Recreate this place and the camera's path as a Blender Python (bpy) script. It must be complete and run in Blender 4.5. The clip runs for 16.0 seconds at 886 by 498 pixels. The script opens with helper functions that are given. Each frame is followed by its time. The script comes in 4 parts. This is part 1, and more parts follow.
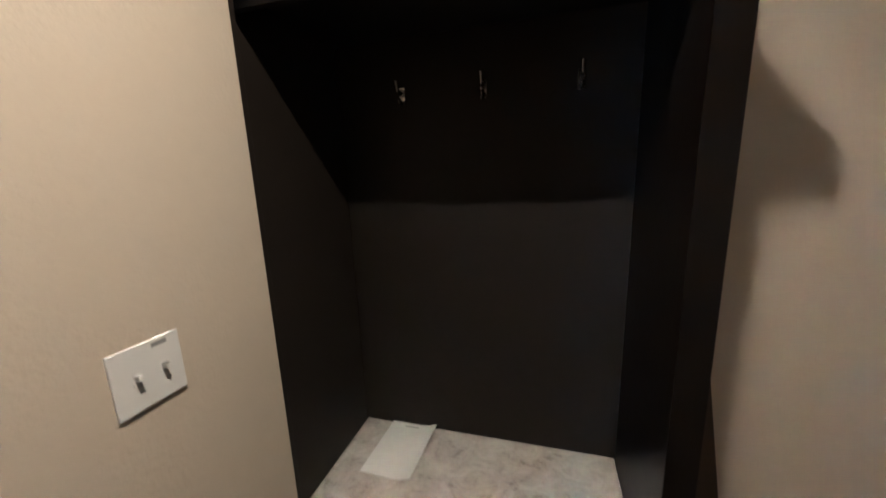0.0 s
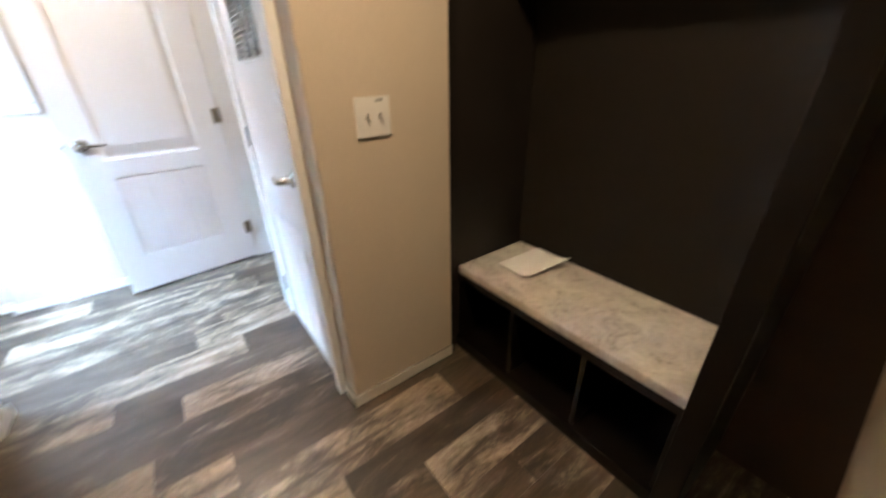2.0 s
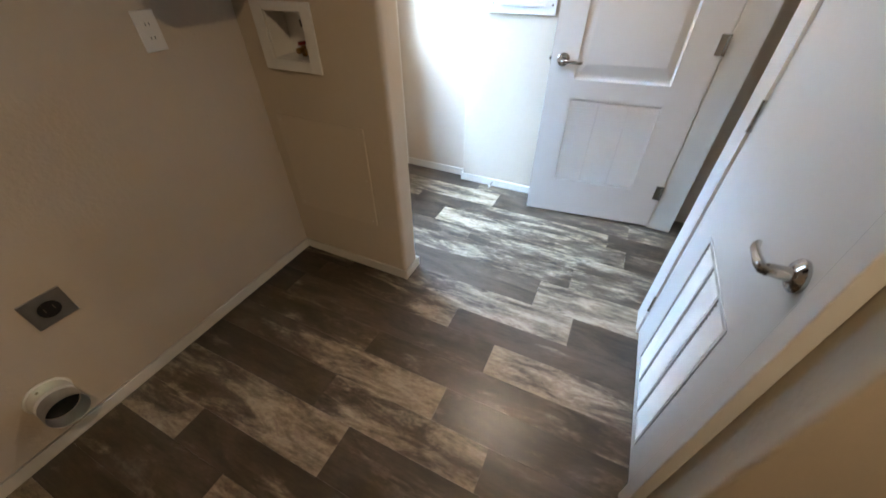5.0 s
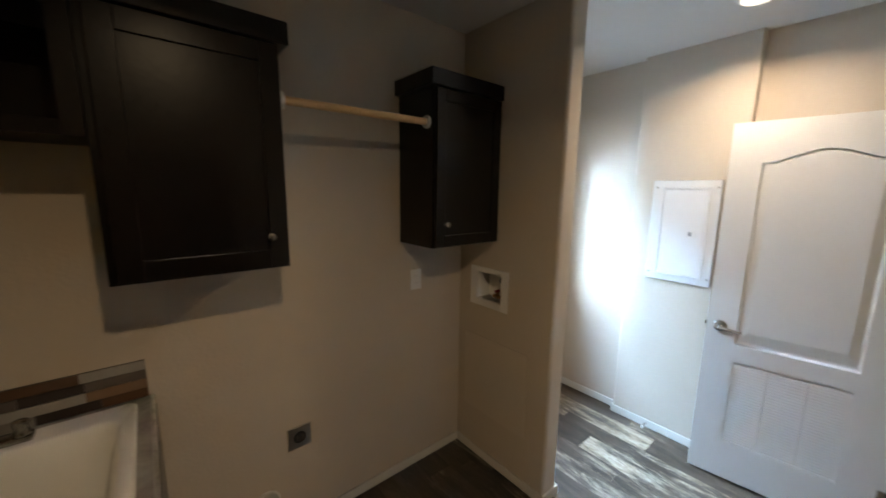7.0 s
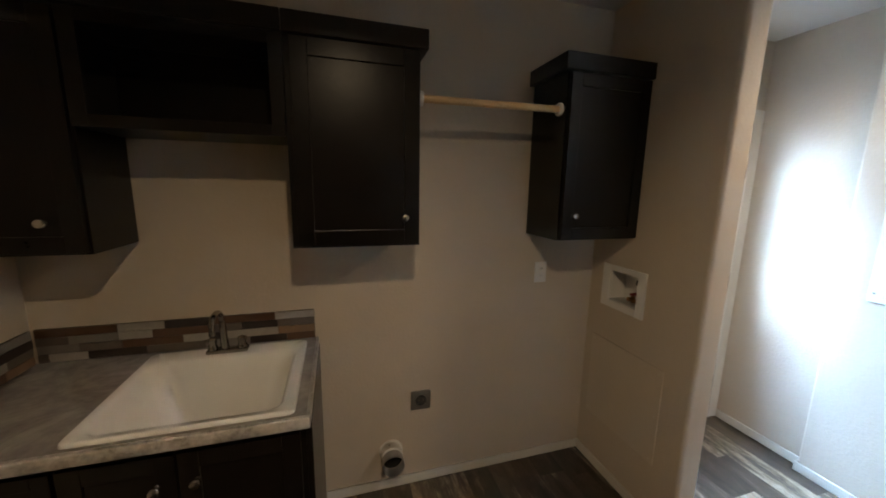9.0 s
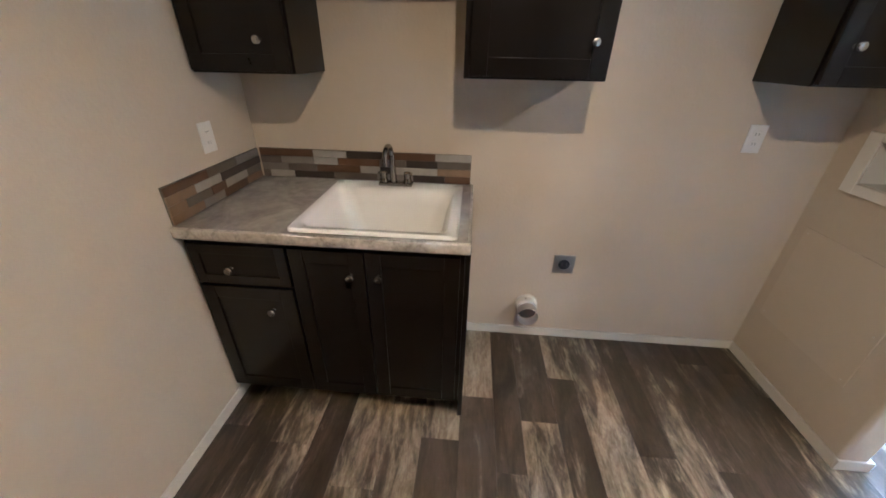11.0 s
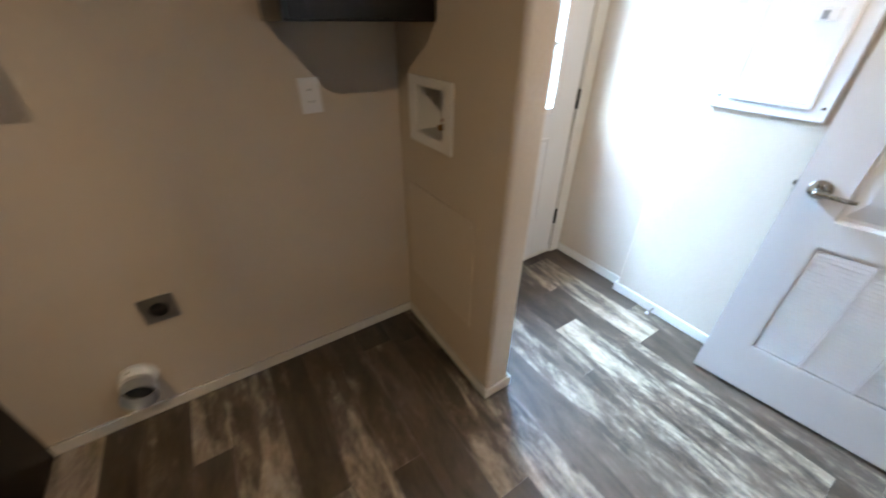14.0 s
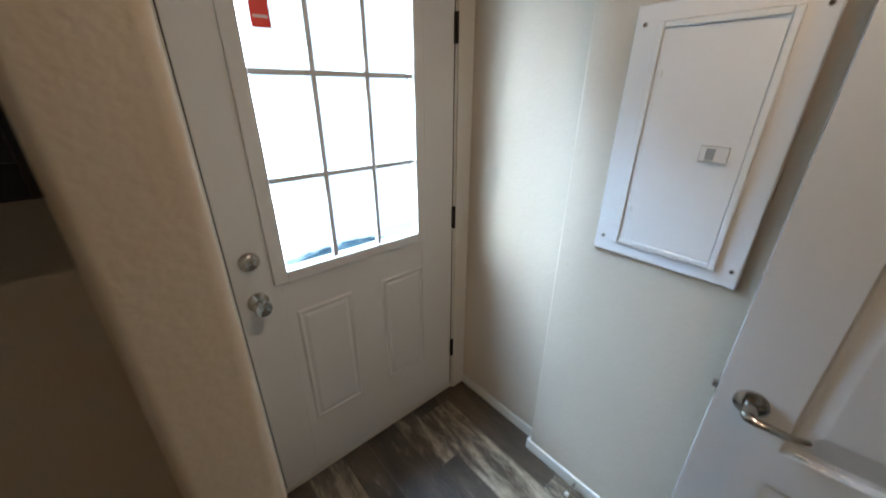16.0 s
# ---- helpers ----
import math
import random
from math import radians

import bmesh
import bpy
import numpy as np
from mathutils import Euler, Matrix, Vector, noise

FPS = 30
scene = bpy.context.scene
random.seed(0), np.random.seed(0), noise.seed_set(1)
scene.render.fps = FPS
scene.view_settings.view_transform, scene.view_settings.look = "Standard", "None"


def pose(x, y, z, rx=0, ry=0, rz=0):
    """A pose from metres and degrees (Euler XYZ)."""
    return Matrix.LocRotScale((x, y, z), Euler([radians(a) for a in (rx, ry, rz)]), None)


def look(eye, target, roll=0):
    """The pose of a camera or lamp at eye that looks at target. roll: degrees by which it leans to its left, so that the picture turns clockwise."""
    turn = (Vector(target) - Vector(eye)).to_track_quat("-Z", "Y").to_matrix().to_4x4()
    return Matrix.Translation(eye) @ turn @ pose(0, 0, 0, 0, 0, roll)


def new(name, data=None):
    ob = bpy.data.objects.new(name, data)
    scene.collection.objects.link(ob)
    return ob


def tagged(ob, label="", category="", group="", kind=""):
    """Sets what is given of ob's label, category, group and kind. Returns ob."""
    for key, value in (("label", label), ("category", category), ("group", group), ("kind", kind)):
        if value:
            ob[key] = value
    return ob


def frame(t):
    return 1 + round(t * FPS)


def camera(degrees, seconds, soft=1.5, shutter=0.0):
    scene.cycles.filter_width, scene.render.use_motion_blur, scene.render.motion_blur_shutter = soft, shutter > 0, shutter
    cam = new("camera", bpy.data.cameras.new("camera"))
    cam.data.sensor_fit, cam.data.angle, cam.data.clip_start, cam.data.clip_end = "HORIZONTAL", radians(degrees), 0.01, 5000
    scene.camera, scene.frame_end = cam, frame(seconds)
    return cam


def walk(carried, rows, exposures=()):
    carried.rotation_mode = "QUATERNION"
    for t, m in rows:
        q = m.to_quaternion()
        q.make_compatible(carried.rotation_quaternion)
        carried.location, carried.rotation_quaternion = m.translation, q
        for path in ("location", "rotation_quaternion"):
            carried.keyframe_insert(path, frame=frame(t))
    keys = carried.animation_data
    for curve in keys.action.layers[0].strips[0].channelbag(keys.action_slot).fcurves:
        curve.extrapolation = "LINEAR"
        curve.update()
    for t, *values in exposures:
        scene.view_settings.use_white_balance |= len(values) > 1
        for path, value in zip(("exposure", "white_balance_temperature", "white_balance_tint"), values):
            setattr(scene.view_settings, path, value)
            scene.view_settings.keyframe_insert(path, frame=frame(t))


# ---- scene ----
cam = camera(102.5, 16.0, soft=1.7, shutter=0.5)
PATH = [
    (0, (1.396, 1.651, 1.456), (0.847, 3.531, 1.052), -2.1),
    (0.5, (1.508, 1.646, 1.417), (0.836, 3.452, 0.881), -1.7),
    (1, (1.606, 1.565, 1.397), (0.764, 3.273, 0.787), -1.7),
    (1.5, (1.683, 1.527, 1.343), (0.539, 3.017, 0.657), -1.1),
    (2, (1.791, 1.521, 1.25), (0.356, 2.594, 0.362), -1.2),
    (2.5, (1.822, 1.462, 1.182), (0.245, 1.967, 0.06), -1.6),
    (3, (1.753, 1.397, 1.192), (0.148, 1.416, -0.002), -0.9),
    (3.2, (1.694, 1.386, 1.216), (0.115, 1.204, 0.003), -1.4),
    (5.3, (1.145, 1.531, 1.408), (-0.242, 0.804, 0.165), -0.6),
    (5.5, (1.177, 1.565, 1.445), (-0.247, 0.765, 0.29), -1.0),
    (6, (1.309, 1.566, 1.566), (-0.231, 0.554, 0.787), -0.4),
    (6.5, (1.48, 1.588, 1.628), (0.017, 0.304, 1.17), -0.0),
    (7, (1.5, 1.623, 1.674), (0.236, 0.107, 1.35), 0.7),
    (7.5, (1.448, 1.676, 1.7), (0.454, -0.031, 1.383), 0.9),
    (8.0, (1.433, 1.694, 1.676), (0.655, -0.113, 1.352), 0.9),
    (8.5, (1.419, 1.71, 1.651), (0.737, -0.144, 1.336), 0.9),
    (9, (1.439, 1.717, 1.634), (0.872, -0.17, 1.291), 1.0),
    (9.5, (1.505, 1.697, 1.557), (1.116, -0.23, 1.189), 1.1),
    (10, (1.631, 1.683, 1.451), (1.596, -0.22, 0.835), 0.9),
    (12.3, (1.401, 1.671, 1.499), (1.567, -0.029, 0.46), 1.0),
    (12.5, (1.381, 1.615, 1.455), (1.46, -0.096, 0.424), 1.1),
    (13, (1.215, 1.484, 1.385), (1.101, -0.221, 0.347), 0.7),
    (13.5, (1.031, 1.44, 1.341), (0.4, -0.138, 0.287), 1.4),
    (14, (0.688, 1.4, 1.398), (-0.226, -0.013, 0.318), 0.3),
    (14.5, (0.464, 1.296, 1.422), (-0.629, 0.002, 0.358), 0.4),
    (15, (0.235, 1.197, 1.522), (-0.893, -0.058, 0.449), -0.0),
    (15.5, (0.061, 1.158, 1.561), (-1.116, -0.123, 0.573), 0.2),
    (16, (-0.069, 1.146, 1.558), (-1.265, -0.237, 0.747), 0.2),
]
EXPOSURES = [
    (0, -0.68, 4950, 11), (0.5, -0.54, 4980, 11), (1.5, -0.55, 5750, 12), (2.0, -0.68, 6350, 14), (2.5, -0.85, 6600, 14), (3.2, -1.0, 6600, 14), (5.5, -1.58, 6650, 12),
    (6.5, -1.84, 6600, 10), (7.0, -1.86, 6600, 10), (8.5, -1.72, 6550, 10), (9.5, -1.42, 6000, 12), (10.0, -0.62, 5700, 13), (12.5, -0.2, 5200, 13), (13.0, -0.22, 5200, 13),
    (13.5, -0.54, 5850, 14), (14.0, -1.36, 6400, 13), (14.5, -2.1, 6700, 12), (15.0, -2.36, 6900, 12), (15.5, -2.64, 7050, 12), (16.0, -2.9, 7250, 14)]
walk(cam, [(t, look(eye, target, roll)) for t, eye, target, roll in PATH], EXPOSURES)

# ---- world and lights ----
world = bpy.data.worlds.new("World")
scene.world = world
world.use_nodes = True
wn = world.node_tree
sky = wn.nodes.new("ShaderNodeTexSky")
sky.sky_type = "NISHITA"
sky.sun_disc = False
sky.sun_elevation = radians(50)
sky.sun_rotation = radians(20)
wn.nodes["Background"].inputs["Strength"].default_value = 0.12
wn.links.new(sky.outputs["Color"], wn.nodes["Background"].inputs["Color"])

CEIL = 2.56


def disc_lamp(name, loc, watts, colour, size, spread=radians(180)):
    """A flat round lamp that shines down from the ceiling."""
    data = bpy.data.lights.new(name, "AREA")
    data.shape, data.size = "DISK", size
    data.energy, data.color, data.spread = watts, colour, spread
    ob = new(name, data)
    ob.location = loc
    return ob


sun_data = bpy.data.lights.new("sun", "SUN")
sun_data.energy, sun_data.angle, sun_data.color = 1.0, radians(10), (1.0, 0.96, 0.9)
sun = new("sun", sun_data)
sun.matrix_world = look((0, 0, 10), (-6, 4, 4))
disc_lamp("room_lamp", (1.34, 1.77, CEIL - 0.027), 39, (1.0, 0.745, 0.45), 0.065, radians(152))
sky_data = bpy.data.lights.new("window_sky", "AREA")
sky_data.shape, sky_data.size, sky_data.size_y = "RECTANGLE", 1.8, 1.3
sky_data.energy, sky_data.color = 6800, (0.40, 0.66, 1.0)
new("window_sky", sky_data).matrix_world = look((-0.45, -1.15, 3.05), (-0.70, 0.75, 0.0))
disc_lamp("passage_lamp", (-0.70, 1.17, CEIL - 0.027), 44, (1.0, 0.80, 0.60), 0.12, radians(152))


# ---- materials ----
def nodes_of(name):
    m = bpy.data.materials.new(name)
    m.use_nodes = True
    nt = m.node_tree
    return m, nt, nt.nodes["Principled BSDF"]


def node(nt, kind, **ins):
    n = nt.nodes.new(kind)
    for k, v in ins.items():
        n.inputs[k.replace("_", " ")].default_value = v
    return n


def paint(name, colour, rough=0.5, vary=0.06, scale=6.0, bump=0.0, bump_scale=60.0, metal=0.0, spec=0.5, dirt=0.0):
    """Painted, plastic, metal or laminate surface: fine grain and broad blotches."""
    m, nt, b = nodes_of(name)
    geo = nt.nodes.new("ShaderNodeNewGeometry")
    big = node(nt, "ShaderNodeTexNoise", Scale=scale, Detail=4.0)
    small = node(nt, "ShaderNodeTexNoise", Scale=scale * 14, Detail=3.0)
    for n in (big, small):
        nt.links.new(geo.outputs["Position"], n.inputs["Vector"])
    add = nt.nodes.new("ShaderNodeMath")
    add.operation = "MULTIPLY_ADD"
    nt.links.new(small.outputs["Fac"], add.inputs[0])
    add.inputs[1].default_value = 0.4
    nt.links.new(big.outputs["Fac"], add.inputs[2])
    ramp = nt.nodes.new("ShaderNodeValToRGB")
    lo = [c * (1 - vary - dirt) for c in colour]
    hi = [min(1, c * (1 + vary)) for c in colour]
    ramp.color_ramp.elements[0].position, ramp.color_ramp.elements[0].color = 0.35, (*lo, 1)
    ramp.color_ramp.elements[1].position, ramp.color_ramp.elements[1].color = 1.05 if dirt == 0 else 0.8, (*hi, 1)
    nt.links.new(add.outputs[0], ramp.inputs["Fac"])
    nt.links.new(ramp.outputs["Color"], b.inputs["Base Color"])
    r = nt.nodes.new("ShaderNodeMapRange")
    r.inputs["To Min"].default_value, r.inputs["To Max"].default_value = rough * 0.88, min(1, rough * 1.12)
    nt.links.new(big.outputs["Fac"], r.inputs["Value"])
    nt.links.new(r.outputs["Result"], b.inputs["Roughness"])
    b.inputs["Metallic"].default_value = metal
    b.inputs["Specular IOR Level"].default_value = spec
    if bump:
        bn = node(nt, "ShaderNodeTexNoise", Scale=bump_scale, Detail=2.0)
        nt.links.new(geo.outputs["Position"], bn.inputs["Vector"])
        bp = node(nt, "ShaderNodeBump", Strength=bump, Distance=0.004)
        nt.links.new(bn.outputs["Fac"], bp.inputs["Height"])
        nt.links.new(bp.outputs["Normal"], b.inputs["Normal"])
    return m


def stone_laminate(name, colours, scale):
    m, nt, b = nodes_of(name)
    geo = nt.nodes.new("ShaderNodeNewGeometry")
    n1 = node(nt, "ShaderNodeTexNoise", Scale=scale, Detail=8.0, Roughness=0.68, Distortion=0.9)
    n2 = node(nt, "ShaderNodeTexNoise", Scale=scale * 5, Detail=5.0, Roughness=0.6)
    mix = nt.nodes.new("ShaderNodeMath")
    mix.operation = "MULTIPLY_ADD"
    mix.inputs[1].default_value = 0.35
    for n in (n1, n2):
        nt.links.new(geo.outputs["Position"], n.inputs["Vector"])
    nt.links.new(n2.outputs["Fac"], mix.inputs[0])
    nt.links.new(n1.outputs["Fac"], mix.inputs[2])
    ramp = nt.nodes.new("ShaderNodeValToRGB")
    el = ramp.color_ramp.elements
    el[0].position, el[0].color = 0.42, (*colours[0], 1)
    el[1].position, el[1].color = 0.92, (*colours[-1], 1)
    for k, c in enumerate(colours[1:-1]):
        e = el.new(0.42 + 0.5 * (k + 1) / (len(colours) - 1))
        e.color = (*c, 1)
    nt.links.new(mix.outputs[0], ramp.inputs["Fac"])
    nt.links.new(ramp.outputs["Color"], b.inputs["Base Color"])
    b.inputs["Roughness"].default_value = 0.34
    return m


def plank_wood(name, first, last):
    """Weathered plank print along y: worn pale paint over dark wood. first, last: how much pale paint is left at the two ends."""
    m, nt, b = nodes_of(name)
    geo = nt.nodes.new("ShaderNodeNewGeometry")
    info = nt.nodes.new("ShaderNodeObjectInfo")
    shift = nt.nodes.new("ShaderNodeVectorMath")
    shift.operation = "MULTIPLY_ADD"
    nt.links.new(info.outputs["Random"], shift.inputs[0])
    shift.inputs[1].default_value = (7.0, 31.0, 13.0)
    nt.links.new(geo.outputs["Position"], shift.inputs[2])

    def field(vec, detail, rough, twist):
        sv = nt.nodes.new("ShaderNodeVectorMath")
        sv.operation = "MULTIPLY"
        sv.inputs[1].default_value = vec
        nt.links.new(shift.outputs[0], sv.inputs[0])
        n = node(nt, "ShaderNodeTexNoise", Scale=1.0, Detail=detail, Roughness=rough, Distortion=twist)
        nt.links.new(sv.outputs[0], n.inputs["Vector"])
        return n.outputs["Fac"]

    def sums(op, x, y, z=None):
        n = nt.nodes.new("ShaderNodeMath")
        n.operation = op
        for k, v in enumerate((x, y, z)):
            if v is None:
                continue
            if isinstance(v, (int, float)):
                n.inputs[k].default_value = v
            else:
                nt.links.new(v, n.inputs[k])
        return n.outputs[0]

    def ramp(fac, stops):
        n = nt.nodes.new("ShaderNodeValToRGB")
        el = n.color_ramp.elements
        while len(el) < len(stops):
            el.new(0.5)
        for e, (at, c) in zip(el, stops):
            e.position, e.color = at, (*c, 1)
        nt.links.new(fac, n.inputs["Fac"])
        return n.outputs["Color"]

    def blend(fac, x, y):
        n = nt.nodes.new("ShaderNodeMix")
        n.data_type = "RGBA"
        nt.links.new(fac, n.inputs["Factor"])
        nt.links.new(x, n.inputs["A"])
        nt.links.new(y, n.inputs["B"])
        return n.outputs["Result"]

    broad = field((10.0, 2.6, 1.0), 5.0, 0.60, 0.8)
    streak = field((17.0, 3.4, 1.0), 10.0, 0.66, 0.6)
    mottle = field((75.0, 28.0, 1.0), 5.0, 0.7, 0.3)
    grain = field((150.0, 9.0, 1.0), 4.0, 0.6, 0.2)
    axes = nt.nodes.new("ShaderNodeSeparateXYZ")
    nt.links.new(nt.nodes.new("ShaderNodeTexCoord").outputs["Generated"], axes.inputs[0])
    run = sums("POWER", axes.outputs["Y"], 0.33 if first > last else 1.25)
    cover = sums("MULTIPLY_ADD", run, last - first, first)
    worn = sums("MULTIPLY_ADD", streak, 0.62, sums("MULTIPLY", broad, 0.38))
    worn = sums("MULTIPLY_ADD", cover, 0.40, worn)
    worn = sums("MULTIPLY_ADD", mottle, 0.11, worn)
    part_of = ramp(worn, [(0.645, (0, 0, 0)), (0.715, (0.20, 0.20, 0.20)), (0.775, (0.64, 0.64, 0.64)), (0.85, (1, 1, 1))])
    tone = sums("MULTIPLY_ADD", grain, 0.25, sums("MULTIPLY_ADD", mottle, 0.25, broad))
    tone = sums("MULTIPLY_ADD", info.outputs["Random"], 0.16, tone)
    dark = ramp(tone, [(0.56, (0.019, 0.0118, 0.0070)), (0.76, (0.043, 0.0290, 0.0190)), (1.0, (0.082, 0.059, 0.042))])
    pale = ramp(sums("MULTIPLY_ADD", mottle, 0.5, streak), [(0.55, (0.120, 0.083, 0.053)), (0.74, (0.245, 0.190, 0.136)), (0.95, (0.39, 0.325, 0.247))])
    nt.links.new(blend(part_of, dark, pale), b.inputs["Base Color"])
    rr = nt.nodes.new("ShaderNodeMapRange")
    rr.inputs["To Min"].default_value, rr.inputs["To Max"].default_value = 0.22, 0.44
    nt.links.new(streak, rr.inputs["Value"])
    nt.links.new(rr.outputs["Result"], b.inputs["Roughness"])
    bp = node(nt, "ShaderNodeBump", Strength=0.12, Distance=0.002)
    nt.links.new(worn, bp.inputs["Height"])
    nt.links.new(bp.outputs["Normal"], b.inputs["Normal"])
    return m


def glowing(name, colour, strength):
    m = bpy.data.materials.new(name)
    m.use_nodes = True
    b = m.node_tree.nodes["Principled BSDF"]
    b.inputs["Base Color"].default_value = (*colour, 1)
    b.inputs["Emission Color"].default_value = (*colour, 1)
    b.inputs["Emission Strength"].default_value = strength
    return m


def clear_glass(name):
    m, nt, b = nodes_of(name)
    b.inputs["Base Color"].default_value = (1, 1, 1, 1)
    b.inputs["Roughness"].default_value = 0.02
    b.inputs["Transmission Weight"].default_value = 1.0
    b.inputs["IOR"].default_value = 1.45
    return m


WALL = paint("wall_paint", (0.60, 0.52, 0.42), 0.72, 0.035, 2.5, 0.32, 70.0, 0, 0.22)
COVER = paint("cover_paint", (0.625, 0.545, 0.445), 0.45, 0.03, 3.0, 0.15, 90.0, 0, 0.4)
CEILING = paint("ceiling_paint", (0.78, 0.75, 0.70), 0.8, 0.03, 3.0, 0.35, 120.0, 0, 0.3)
TRIM = paint("trim_paint", (0.72, 0.69, 0.63), 0.4, 0.04, 5.0)
WHITE = paint("door_white", (0.80, 0.79, 0.77), 0.16, 0.02, 4.0, 0.03, 140.0)
PLATE = paint("white_plastic", (0.82, 0.81, 0.79), 0.3, 0.02, 9.0)
ENAMEL = paint("sink_white", (0.86, 0.85, 0.82), 0.18, 0.02, 4.0)
PANELMETAL = paint("panel_enamel", (0.84, 0.84, 0.83), 0.35, 0.02, 5.0)
ESPRESSO = paint("espresso_wood", (0.0050, 0.0033, 0.0026), 0.29, 0.25, 7.0, 0.05, 50.0, 0, 0.30)
ESPRESSO_BACK = paint("espresso_backing", (0.0165, 0.0130, 0.0105), 0.52, 0.2, 3.0, 0.05, 50.0, 0, 0.2)
BROWN = paint("brown_wood", (0.045, 0.024, 0.014), 0.5, 0.3, 6.0, 0.06, 40.0)
STEEL = paint("brushed_nickel", (0.52, 0.50, 0.47), 0.24, 0.06, 20.0, 0, 60.0, 1.0)
CHROME = paint("satin_chrome", (0.52, 0.50, 0.47), 0.13, 0.05, 20.0, 0, 60.0, 1.0)
PEWTER = paint("faucet_metal", (0.36, 0.34, 0.31), 0.2, 0.1, 20.0, 0, 60.0, 1.0)
COLLAR = paint("collar_plastic", (0.70, 0.68, 0.64), 0.35, 0.12, 14.0)
GALV = paint("galvanised_steel", (0.45, 0.44, 0.43), 0.42, 0.15, 18.0, 0, 60.0, 0.9)
BRONZE = paint("dark_bronze", (0.035, 0.030, 0.026), 0.4, 0.15, 20.0, 0, 60.0, 0.8)
BLACK = paint("black_plastic", (0.012, 0.012, 0.012), 0.4, 0.2, 9.0)
BRASS = paint("brass", (0.34, 0.19, 0.075), 0.3, 0.15, 20.0, 0, 60.0, 1.0)
RED = paint("red_plastic", (0.26, 0.02, 0.015), 0.4, 0.1, 9.0)
REDLABEL = paint("red_label", (0.75, 0.05, 0.03), 0.5, 0.08, 12.0)
DOWEL = paint("pine_dowel", (0.62, 0.40, 0.20), 0.45, 0.12, 12.0, 0.06, 40.0)
PAPER = paint("paper", (0.80, 0.79, 0.76), 0.7, 0.03, 10.0)
INK = paint("grey_print", (0.30, 0.30, 0.30), 0.7, 0.05, 10.0)
COUNTER = stone_laminate("counter_laminate", [(0.10, 0.085, 0.075), (0.20, 0.18, 0.165), (0.31, 0.285, 0.26), (0.42, 0.39, 0.36)], 5.0)
BENCHTOP = stone_laminate("bench_laminate", [(0.24, 0.20, 0.165), (0.50, 0.455, 0.40), (0.62, 0.575, 0.515), (0.70, 0.66, 0.60)], 10.0)
EDGE = stone_laminate("edge_laminate", [(0.13, 0.11, 0.095), (0.45, 0.42, 0.38), (0.66, 0.63, 0.585)], 16.0)
JOINT = paint("plank_joint", (0.035, 0.027, 0.020), 0.7, 0.1, 9.0)
TILES = [paint("tile_" + n, c, 0.35, 0.10, 25.0, 0.05, 80.0) for n, c in (
    ("brown", (0.10, 0.055, 0.03)), ("dark", (0.035, 0.025, 0.022)), ("grey", (0.20, 0.185, 0.17)),
    ("pale", (0.34, 0.32, 0.295)), ("tan", (0.22, 0.14, 0.085)), ("taupe", (0.12, 0.10, 0.085)))]
GROUT = paint("grout", (0.14, 0.12, 0.10), 0.8, 0.1, 20.0)
GLASS = clear_glass("pane_glass")
CONCRETE = paint("outdoor_concrete", (0.72, 0.71, 0.69), 0.9, 0.1, 2.0, 0.2, 40.0)
TARP = paint("blue_tarp", (0.014, 0.042, 0.062), 0.5, 0.2, 6.0)
GLOWDOME = glowing("lamp_glass", (1.0, 0.84, 0.66), 6.0)
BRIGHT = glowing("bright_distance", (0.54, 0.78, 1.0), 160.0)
# for an added board that throws the bright patch on the west wall
SIDE_GLOW = glowing("side_glow_board", (0.53, 0.77, 1.0), 1150.0)


# ---- building helpers ----
def box(x0, x1, y0, y1, z0, z1, bev=0.0, seg=2, bm=None):
    b = bmesh.new()
    bmesh.ops.create_cube(b, size=1.0)
    bmesh.ops.scale(b, vec=(x1 - x0, y1 - y0, z1 - z0), verts=b.verts)
    bmesh.ops.translate(b, vec=((x0 + x1) / 2, (y0 + y1) / 2, (z0 + z1) / 2), verts=b.verts)
    if bev:
        bmesh.ops.bevel(b, geom=b.edges[:], offset=bev, segments=seg, profile=0.5, affect="EDGES")
    if bm is None:
        return b
    return join(bm, b)


def join(bm, other):
    """Adds other to bm and frees it."""
    me = bpy.data.meshes.new("tmp")
    other.to_mesh(me)
    other.free()
    bm.from_mesh(me)
    bpy.data.meshes.remove(me)
    return bm


def rod_bm(p, q, r, seg=20, r2=None, bev=0.0):
    p, q = Vector(p), Vector(q)
    b = bmesh.new()
    bmesh.ops.create_cone(b, cap_ends=True, segments=seg, radius1=r, radius2=r if r2 is None else r2, depth=(q - p).length)
    if bev:
        rim = [e for e in b.edges if len(e.link_faces) == 2 and any(len(f.verts) > 4 for f in e.link_faces)]
        bmesh.ops.bevel(b, geom=rim, offset=bev, segments=2, profile=0.5, affect="EDGES")
    m = Matrix.Translation((p + q) / 2) @ (q - p).to_track_quat("Z", "Y").to_matrix().to_4x4()
    bmesh.ops.transform(b, matrix=m, verts=b.verts)
    return b


